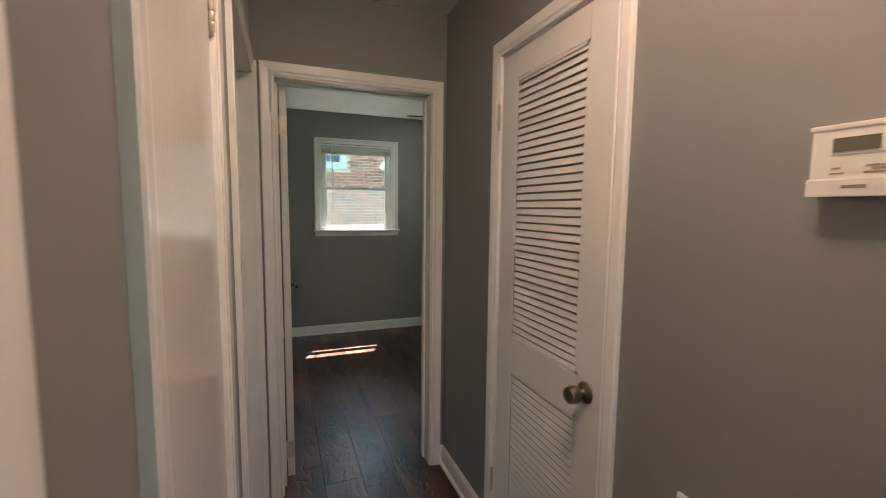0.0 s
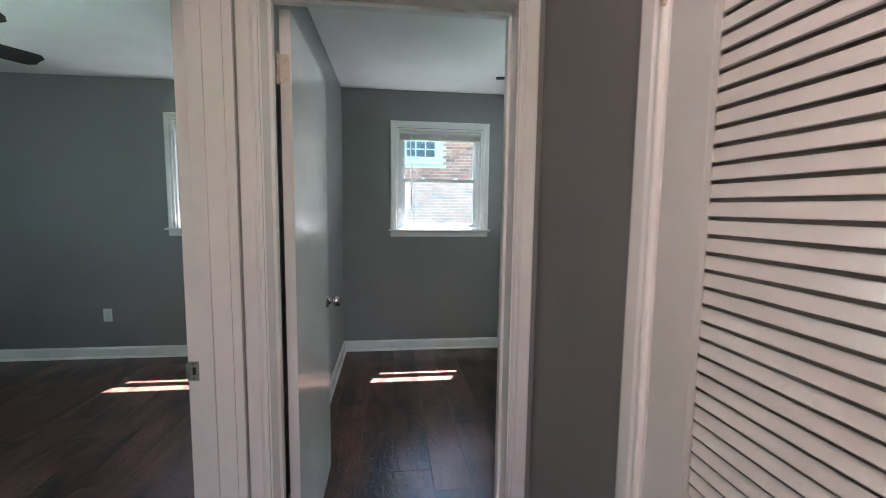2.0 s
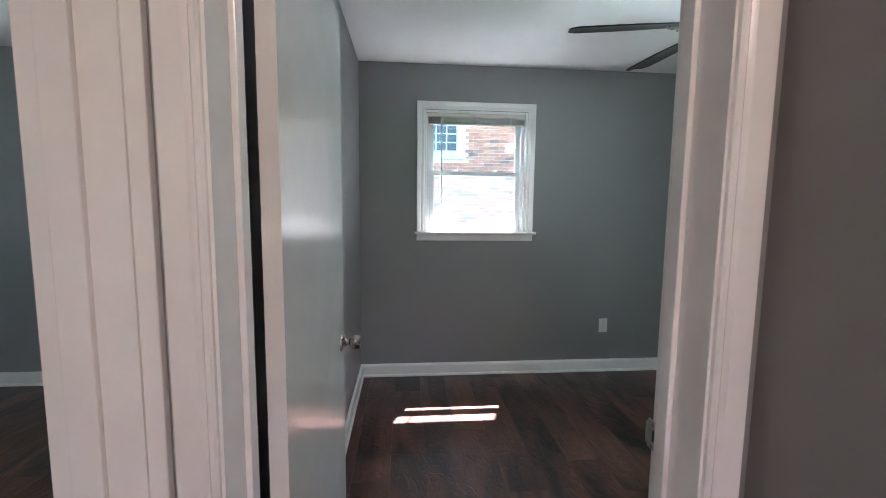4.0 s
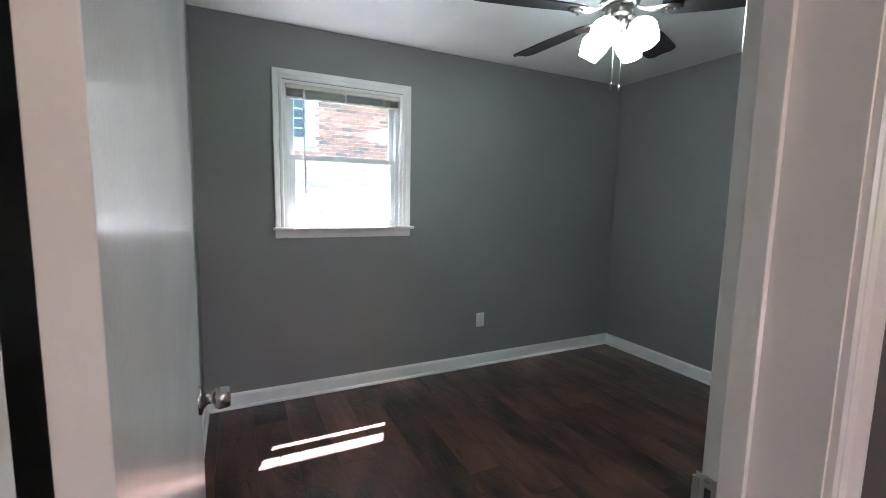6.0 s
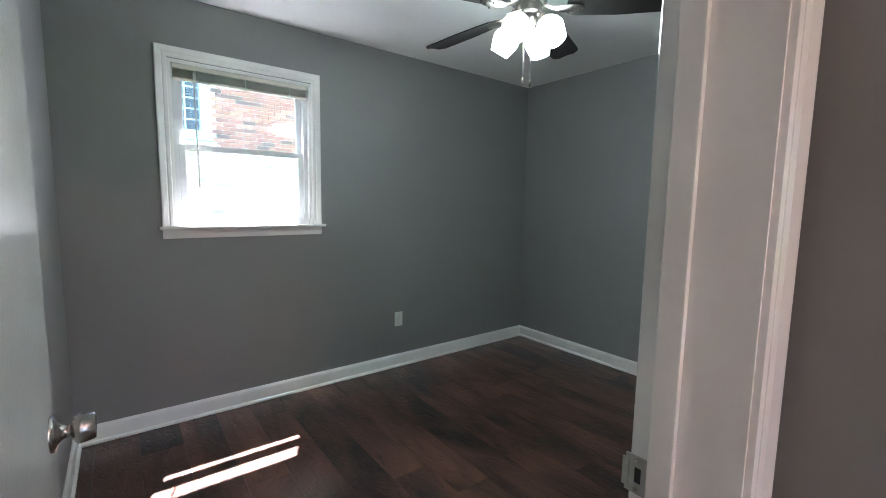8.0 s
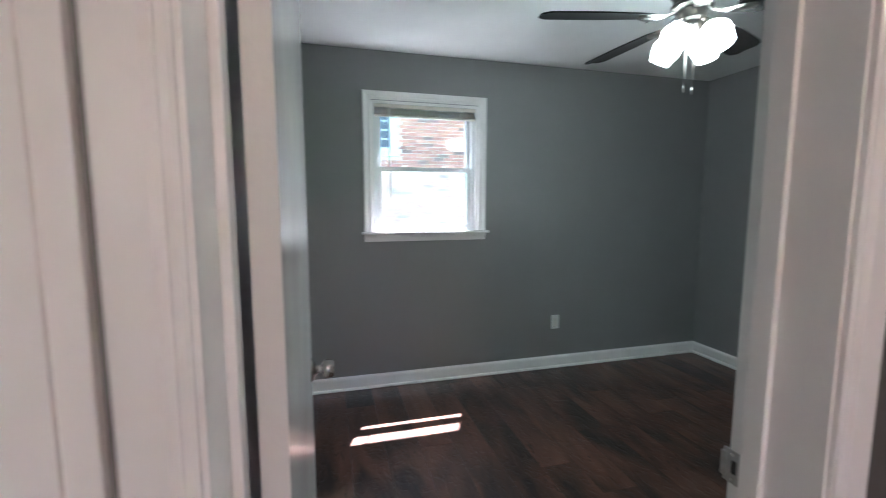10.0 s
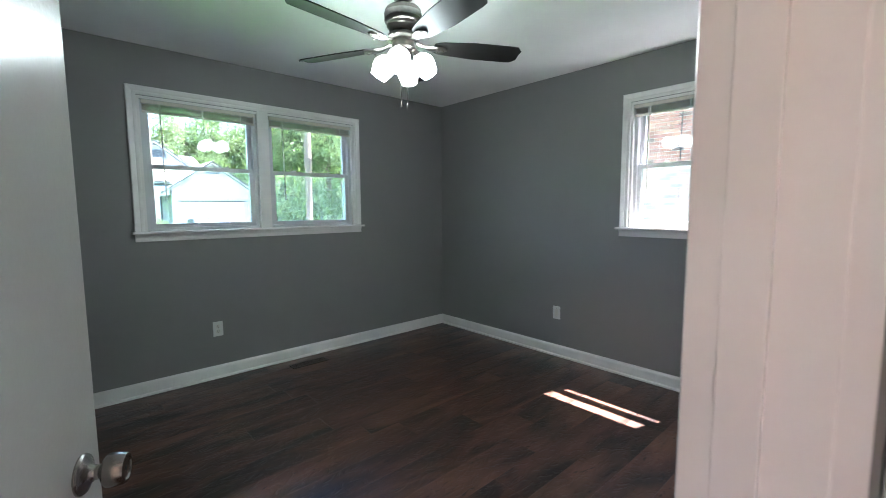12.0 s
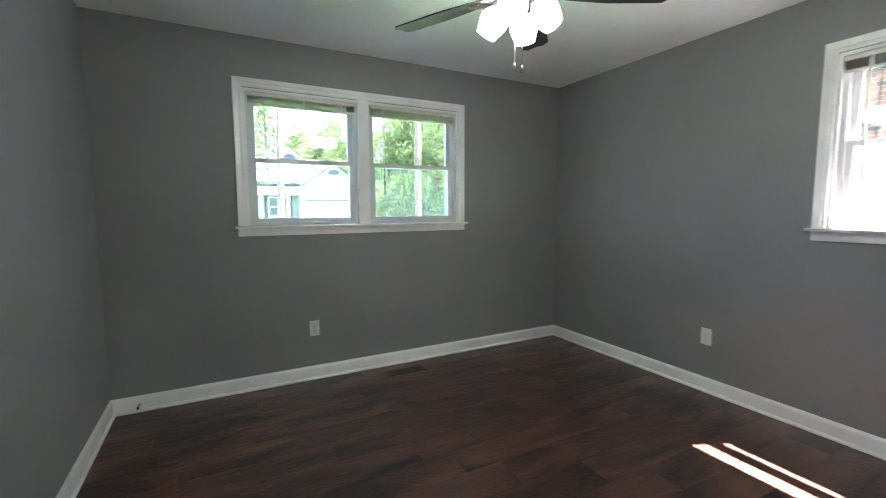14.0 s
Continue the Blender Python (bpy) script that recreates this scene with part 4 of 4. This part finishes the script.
for y0 in (-2.44, -3.80):
    part("shutter", box(-1.2, -1.12, y0 + 0.02, y0 + 0.22, 1.20, 2.50), TRIMSHADE, hs, "dark window shutter")
bm = bmesh.new()
prof = [(-2.1, 2.6), (2.1, 2.6), (2.1, 3.9), (0, 5.45), (-2.1, 3.9)]
a = [bm.verts.new((-2.4, u - 2.25, v)) for u, v in prof]
b = [bm.verts.new((-7.0, u - 2.25, v)) for u, v in prof]
for i in range(5):
    bm.faces.new((a[i], a[(i + 1) % 5], b[(i + 1) % 5], b[i]))
bm.faces.new(a)
bm.faces.new(list(reversed(b)))
bmesh.ops.recalc_face_normals(bm, faces=bm.faces)
part("upper_gable", bm, SIDING, hs)
for s in (-1, 1):
    part("upper_roof", strip([(0, 0), (0, 0.14), (-2.5, 0.14 - 1.85), (-2.5, -1.85)], (-2.15, -2.25, 5.48), (-7, -2.25, 5.48), (0, -s, 0), (0, 0, 1)), ROOF, hs)
    part("barge_board", strip([(0, 0.10), (0, 0.15), (-2.52, 0.15 - 1.865), (-2.52, -1.765)], (-2.11, -2.25, 5.48), (-2.15, -2.25, 5.48), (0, -s, 0), (0, 0, 1)), TRIMSHADE, hs)
part("gable_vent", lathe([(0.42, 0), (0.42, 0.04), (0.36, 0.045)], pose(-2.4, -2.1, 4.72, 0, 90, 0), 28), FARGLASS, hs, "half-round gable vent")
part("vent_sill", box(-2.4, -2.34, -2.55, -1.65, 4.28, 4.70), SIDING, hs)

# shrub under the porch window
rnd = random.Random(21)
shrub = thing("shrub", pose(-24.6, 2.85, -0.45), "clipped green shrub before the white house", "shrub")
verts, faces = [], []
for _ in range(2600):
    q = Vector((rnd.gauss(0, 1), rnd.gauss(0, 1), rnd.gauss(0, 1))).normalized() * rnd.uniform(0.75, 1.0)
    q = Vector((q.x * 0.55, q.y * 0.75, 0.78 + q.z * (0.66 + 0.08 * math.sin(9 * q.y))))
    e = Euler((rnd.uniform(0, 6.28), rnd.uniform(0, 6.28), rnd.uniform(0, 6.28))).to_matrix()
    n = len(verts)
    verts += [q + e @ Vector(v) for v in ((-0.05, 0, 0), (0, -0.028, 0.01), (0.05, 0, 0), (0, 0.028, 0.01))]
    faces.append((n, n + 1, n + 2, n + 3))
me = bpy.data.meshes.new("foliage")
me.from_pydata(verts, [], faces)
me.materials.append(LEAF)
share("foliage", me, shrub)
part("stems", tube([(0, 0, 0), (0.03, 0.02, 0.3), (0, 0, 0.7)], [0.05, 0.04, 0.02], 8), BARK, shrub)

# car on the driveway, nose towards the street
car = thing("parked_car", pose(-22.4, 4.85, -0.43), "white saloon car parked on the driveway", "car")


def car_shell(outline, half, top_half, z_split):
    """A body: side outline (x, z), narrowing above z_split from half to top_half."""
    bm = bmesh.new()
    rows = []
    for s in (-1, 1):
        rows.append([bm.verts.new((x, s * (half if z <= z_split else half + (top_half - half) * (z - z_split) / (1.46 - z_split)), z)) for x, z in outline])
    n = len(outline)
    for i in range(n):
        bm.faces.new((rows[0][i], rows[0][(i + 1) % n], rows[1][(i + 1) % n], rows[1][i]))
    bm.faces.new(rows[0])
    bm.faces.new(list(reversed(rows[1])))
    bmesh.ops.recalc_face_normals(bm, faces=bm.faces)
    bmesh.ops.bevel(bm, geom=list(bm.edges), offset=0.04, segments=2, affect="EDGES", profile=0.6)
    return bm


part("body", car_shell([(-2.2, 0.28), (2.2, 0.28), (2.25, 0.62), (2.05, 0.82), (1.1, 0.95), (-1.5, 0.98), (-2.2, 0.92)], 0.88, 0.88, 2.0), CARPAINT, car, smooth=True)
part("cabin", car_shell([(-1.75, 0.93), (1.15, 0.93), (0.35, 1.40), (0.05, 1.46), (-0.9, 1.46), (-1.2, 1.40)], 0.80, 0.60, 0.93), CARPAINT, car, smooth=True)
part("windscreen", strip([(0, 0), (0.0, 0.02), (-0.66, 0.41), (-0.66, 0.39)], (1.08, -0.60, 1.0), (1.08, 0.60, 1.0), (1, 0, 0), (0, 0, 1)), FARGLASS, car, "dark windscreen")
for s in (-1, 1):
    part("side_window", strip([(-1.25, 0), (0.72, 0), (0.25, 0.34), (-0.95, 0.34)], (0, s * 0.77, 1.0), (0, s * 0.795, 1.0), (1, 0, 0), (0, 0, 1)), FARGLASS, car)
    part("headlight", box(2.10, 2.24, s * 0.70 - 0.13, s * 0.70 + 0.13, 0.62, 0.74, bevel=0.03), FARTRIM, car)
    part("mirror", box(0.85, 0.97, s * 0.93 - 0.07, s * 0.93 + 0.07, 0.98, 1.10, bevel=0.03), CARPAINT, car)
    for wx in (-1.35, 1.35):
        tyre = part("wheel", lathe([(0.20, -0.10), (0.30, -0.10), (0.32, -0.07), (0.32, 0.07), (0.30, 0.10), (0.20, 0.10)], pose(wx, s * 0.80, 0.32, 90), 24), DARK, car, smooth=True)
        part("rim", lathe([(0.20, -0.105), (0.19, -0.07), (0.05, -0.08), (0.19, 0.07), (0.20, 0.105)], pose(wx, s * 0.80, 0.32, 90), 20), STEEL, tyre, smooth=True)

# slim second pole, nearer the porch
p2 = thing("utility_pole", pose(-18.0, 1.92, -0.45), "slim grey weathered utility pole by the street", "utility pole")
part("pole", tube([(0, 0, 0), (0.0, 0.01, 4), (0, 0, 9.0)], [0.125, 0.115, 0.085], 14), POLEWOOD, p2, smooth=True)
part("bracket", box(-0.05, 0.05, -0.28, 0.28, 5.05, 5.13), STEEL, p2)

# utility pole with wires
up = thing("utility_pole", pose(-18.0, 7.78, -0.45), "weathered wooden utility pole by the street", "utility pole")
part("pole", tube([(0, 0, 0), (0.01, 0, 4), (0, 0.02, 10.5)], [0.17, 0.155, 0.11], 16), POLEWOOD, up, smooth=True)
part("cross_arm", box(-0.06, 0.06, -1.1, 1.1, 9.6, 9.74), POLEWOOD, up)
for y in (-1.0, 0.0, 1.0):
    part("wire", tube([(0, y + 40 * (k / 20 - 0.5) * 2, 9.78 - 1.2 * (1 - (2 * (k / 20) - 1) ** 2) + 0.0) for k in range(21)], 0.012, 5), CABLE, up)

# brick house next door, wall at y = 8
NX0, NX1, NY = -9.0, 9.0, 8.0
nh = thing("brick_house", pose(0, NY, -0.45), "red brick neighbour house close by the windows", "house")
part("wall_core", box(NX0, NX1, 0.012, 7.5, 0, 4.3), MORTAR, nh)
part("eave", box(NX0 - 0.4, NX1 + 0.4, -0.35, 7.9, 4.3, 4.48), FARTRIM, nh)
bm = strip([(0, 0), (0, 0.2), (4.4, -1.1), (4.4, -1.3)], (NX0 - 0.4, 3.75, 5.75), (NX1 + 0.4, 3.75, 5.75), (0, -1, 0), (0, 0, 1))
part("roof", bm, ROOF, nh)
bm = strip([(0, 0), (0, 0.2), (4.4, -1.1), (4.4, -1.3)], (NX0 - 0.4, 3.75, 5.75), (NX1 + 0.4, 3.75, 5.75), (0, 1, 0), (0, 0, 1))
part("roof", bm, ROOF, nh)


def house_window(x0, x1, z0, z1):
    w = part("window", bx(bx(bx(bx(bmesh.new(), x0 - 0.16, x0, -0.05, 0.03, z0 - 0.13, z1 + 0.16), x1, x1 + 0.16, -0.05, 0.03, z0 - 0.13, z1 + 0.16),
             x0, x1, -0.05, 0.03, z0 - 0.13, z0), x0, x1, -0.05, 0.03, z1, z1 + 0.16), FARTRIM, nh, "white trimmed window")
    part("window_sill", box(x0 - 0.17, x1 + 0.17, -0.07, 0.0, z0 - 0.16, z0 - 0.13), FARTRIM, w)
    nx, nz = 3, 6
    for i in range(nx):
        for j in range(nz):
            ax, az = x0 + (x1 - x0) * i / nx, z0 + (z1 - z0) * j / nz
            part("pane", box(ax + 0.014, ax + (x1 - x0) / nx - 0.014, 0.0, 0.008, az + 0.014, az + (z1 - z0) / nz - 0.014), FARGLASS, w)
    part("muntin", box(x0, x1, 0.008, 0.016, z0, z1), FARTRIM, w)


WX0, WX1, WZ0, WZ1 = 0.78, 1.41, 2.92, 3.95
house_window(WX0, WX1, WZ0, WZ1)
mb = part("meter_box", box(-2.67, -2.32, -0.10, 0.012, 2.17, 2.43, bevel=0.01), BOXGREY, nh, "pale grey electric meter box")
part("meter_glass", lathe([(0.075, 0), (0.075, 0.05), (0.06, 0.06)], pose(-2.50, -0.10, 2.31, 90), 20), BOXGREY, mb)
part("conduit", tube([(-2.585, -0.03, 2.43), (-2.585, -0.03, 4.28)], 0.019, 8), BOXGREY, nh)
part("cable", tube([(-2.88, -0.02, 1.9), (-2.885, -0.02, 2.9), (-2.87, -0.02, 3.8), (-2.87, -0.02, 4.28)], 0.009, 6), CABLE, nh)
part("cable", tube([(-2.46, -0.02, 2.43), (-2.44, -0.02, 2.80), (-2.37, -0.02, 3.3), (-2.30, -0.02, 3.8), (-2.27, -0.02, 4.28)], 0.009, 6), CABLE, nh)


# trees
def tree(seed, height, spread, mat, m, label):
    rnd = random.Random(seed)
    t = thing("tree", m, label, "tree", "trees across the street")
    trunk = tube([(0, 0, 0), (0.08, 0.02, height * 0.25), (-0.05, 0.1, height * 0.5), (0.1, 0.0, height * 0.85)],
                 [height * 0.026, height * 0.021, height * 0.014, height * 0.004], 10)
    tips = []
    for i in range(9):
        z = height * rnd.uniform(0.28, 0.72)
        ang, ln = rnd.uniform(0, 6.28), spread * rnd.uniform(0.45, 0.85)
        d = Vector((math.cos(ang), math.sin(ang), rnd.uniform(0.35, 0.9))).normalized()
        p = [Vector((0, 0.05, z)), Vector((0, 0.05, z)) + d * ln * 0.5 + Vector((0, 0, 0.1)), Vector((0, 0.05, z)) + d * ln]
        limb = tube(p, [height * 0.009, height * 0.006, height * 0.002], 6)
        me = bpy.data.meshes.new("t")
        limb.to_mesh(me)
        limb.free()
        trunk.from_mesh(me)
        bpy.data.meshes.remove(me)
        tips += p[1:]
    part("trunk", trunk, BARK, t)
    tips += [Vector((rnd.uniform(-0.5, 0.5) * spread, rnd.uniform(-0.5, 0.5) * spread, height * rnd.uniform(0.5, 0.95))) for _ in range(14)]
    verts, faces = [], []
    for c in tips:
        r = spread * rnd.uniform(0.22, 0.40)
        for _ in range(260):
            q = Vector((rnd.gauss(0, 1), rnd.gauss(0, 1), rnd.gauss(0, 0.7))).normalized() * r * rnd.uniform(0.35, 1.0) + c
            e = Euler((rnd.uniform(0, 6.28), rnd.uniform(0, 6.28), rnd.uniform(0, 6.28))).to_matrix()
            s = rnd.uniform(0.07, 0.14)
            n = len(verts)
            verts += [q + e @ Vector(v) for v in ((-s, 0, 0), (0, -s * 0.55, 0.03), (s, 0, 0), (0, s * 0.55, 0.03))]
            faces.append((n, n + 1, n + 2, n + 3))
    me = bpy.data.meshes.new("crown")
    me.from_pydata(verts, [], faces)
    me.materials.append(mat)
    share("crown", me, t)
    return t


kinds = [tree(3, 11.0, 3.6, LEAF, pose(-37, -2.0, -0.45), "tall green leafy tree behind the white house"),
         tree(8, 13.0, 4.2, LEAF2, pose(-38, 4.5, -0.45, 0, 0, 70), "tall light green leafy tree behind the white house"),
         tree(15, 9.5, 3.4, LEAF, pose(-30, 12.0, -0.45, 0, 0, 30), "green leafy tree beside the white house")]
spots = [(-40, -9), (-41, 1), (-36, 9.5), (-42, 8), (-31, 15.5), (-27, 13.4), (-25, 17.0), (-35, 19), (-29, 20.5), (-38, 14), (-24, 21.5), (-44, -15),
         (-33, 24), (-22.5, 12.2), (-41, 22), (-45, 12)]
for i, (tx, ty) in enumerate(spots):
    copy_thing(kinds[i % 3], pose(tx, ty, -0.45, 0, 0, 47 * i))
# low growth under the wood, past the pole
rnd = random.Random(5)
verts, faces = [], []
for _ in range(16000):
    q = Vector((rnd.uniform(-30, -22), rnd.uniform(8.8, 24), -0.45 + abs(rnd.gauss(0, 1.3))))
    e = Euler((rnd.uniform(0, 6.28), rnd.uniform(0, 6.28), rnd.uniform(0, 6.28))).to_matrix()
    s = rnd.uniform(0.12, 0.26)
    n = len(verts)
    verts += [q + e @ Vector(v) for v in ((-s, 0, 0), (0, -s * 0.5, 0.03), (s, 0, 0), (0, s * 0.5, 0.03))]
    faces.append((n, n + 1, n + 2, n + 3))
me = bpy.data.meshes.new("undergrowth")
me.from_pydata(verts, [], faces)
me.materials.append(LEAF)
tagged(new("undergrowth", me), "dense green undergrowth at the wood's edge", "bushes", kind="stuff")
verts, faces = [], []
for _ in range(30000):
    q = Vector((rnd.uniform(-60, -44), rnd.uniform(-40, 55), -0.45 + 7.0 * rnd.random() ** 1.3))
    e = Euler((rnd.uniform(0, 6.28), rnd.uniform(0, 6.28), rnd.uniform(0, 6.28))).to_matrix()
    s = rnd.uniform(0.35, 0.8)
    n = len(verts)
    verts += [q + e @ Vector(v) for v in ((-s, 0, 0), (0, -s * 0.5, 0.06), (s, 0, 0), (0, s * 0.5, 0.06))]
    faces.append((n, n + 1, n + 2, n + 3))
me = bpy.data.meshes.new("far_woods")
me.from_pydata(verts, [], faces)
me.materials.append(LEAF)
tagged(new("far_woods", me), "distant green wood behind the houses", "woods", kind="stuff")

# ---- pieces: floor planks ----
floor = solid("floor", [(WEST - OUT, EAST + OUT, -5.1, NORTH + OUT, -0.12, -0.012), (EAST + OUT, 4.75, -5.1, -2.3, -0.12, -0.012)], DARK, "dark hand-scraped wooden plank floor", "floor")
PW = 0.1955
pm = mesh_of("plank", box(-PW / 2 + 0.0006, PW / 2 - 0.0006, -0.5, 0.5, -0.012, 0.0), PLANK)
bm = bmesh.new()
bm.from_mesh(pm)
top = [e for e in bm.edges if all(abs(v.co.z) < 1e-6 for v in e.verts) and abs(e.verts[0].co.x - e.verts[1].co.x) < 1e-6]
bmesh.ops.bevel(bm, geom=top, offset=0.0006, segments=1, affect="EDGES")
bm.to_mesh(pm)
bm.free()
rnd = random.Random(11)
x_first = 0.585 - PW * 23
for col in range(40):
    cx = x_first + col * PW
    if cx - PW / 2 > EAST + OUT or cx + PW / 2 < WEST - 0.1:
        continue
    low = -5.0 if -0.1 < cx < 1.05 else SOUTH_A - 0.12
    edge = 0.82 if abs(cx - 0.585) < 0.01 else rnd.uniform(0, 1.22)
    while edge > low:
        edge -= 1.22
    y = edge
    while y < NORTH:
        ln = 1.22
        y0, y1 = max(y, low), min(y + ln, NORTH + 0.01)
        if y1 - y0 > 0.03:
            share("plank", pm, floor, Matrix.Translation((cx, (y0 + y1) / 2, 0)) @ Matrix.Diagonal((1, y1 - y0 - 0.0012, 1, 1)))
        y += ln
# living-room end of the floor, joined
bm = bmesh.new()
for i in range(19):
    for j in range(2):
        bx(bm, 1.06 + i * PW, 1.06 + (i + 1) * PW - 0.001, -5.0 + j * 1.33, -3.671 + j * 1.33, -0.012, 0.0)
ob = part("planks_beyond", bm, PLANK, floor)
ob["kind"] = "stuff"

# ---- pieces: bricks of the house next door ----
BL, BH, JT = 0.203, 0.0575, 0.010
bmesh_one = mesh_of("brick", box(-BL / 2, BL / 2, -0.004, 0.012, -BH / 2, BH / 2, bevel=0.002), BRICK)
verts, faces = [], []
count = 0
rnd = random.Random(2)
for r in range(20, 63):
    z = 0.03 + r * (BH + JT)
    for c in range(int((NX1 - NX0) / (BL + JT))):
        x = NX0 + 0.1 + c * (BL + JT) + (0.106 if r % 2 else 0)
        if WX0 - 0.2 < x < WX1 + 0.2 and WZ0 - 0.25 < z < WZ1 + 0.2:
            continue
        if not (-7.5 < x < 6.5):
            continue
        dy = rnd.uniform(-0.0025, 0.0015)
        if count < 300 and 35 <= r <= 52 and (1.7 < x < 3.4 or -2.3 < x < -0.5):
            share("brick", bmesh_one, nh, Matrix.Translation((x, dy, z)))
            count += 1
            continue
        n = len(verts)
        for yy in (-0.004 + dy, 0.012):
            verts += [(x - BL / 2, yy, z - BH / 2), (x + BL / 2, yy, z - BH / 2), (x + BL / 2, yy, z + BH / 2), (x - BL / 2, yy, z + BH / 2)]
        faces += [(n, n + 1, n + 2, n + 3), (n, n + 4, n + 5, n + 1), (n + 1, n + 5, n + 6, n + 2), (n + 2, n + 6, n + 7, n + 3), (n + 3, n + 7, n + 4, n)]
me = bpy.data.meshes.new("bricks")
me.from_pydata(verts, [], faces)
me.materials.append(BRICK_JOINED)
ob = share("bricks", me, nh)
ob["kind"] = "stuff"
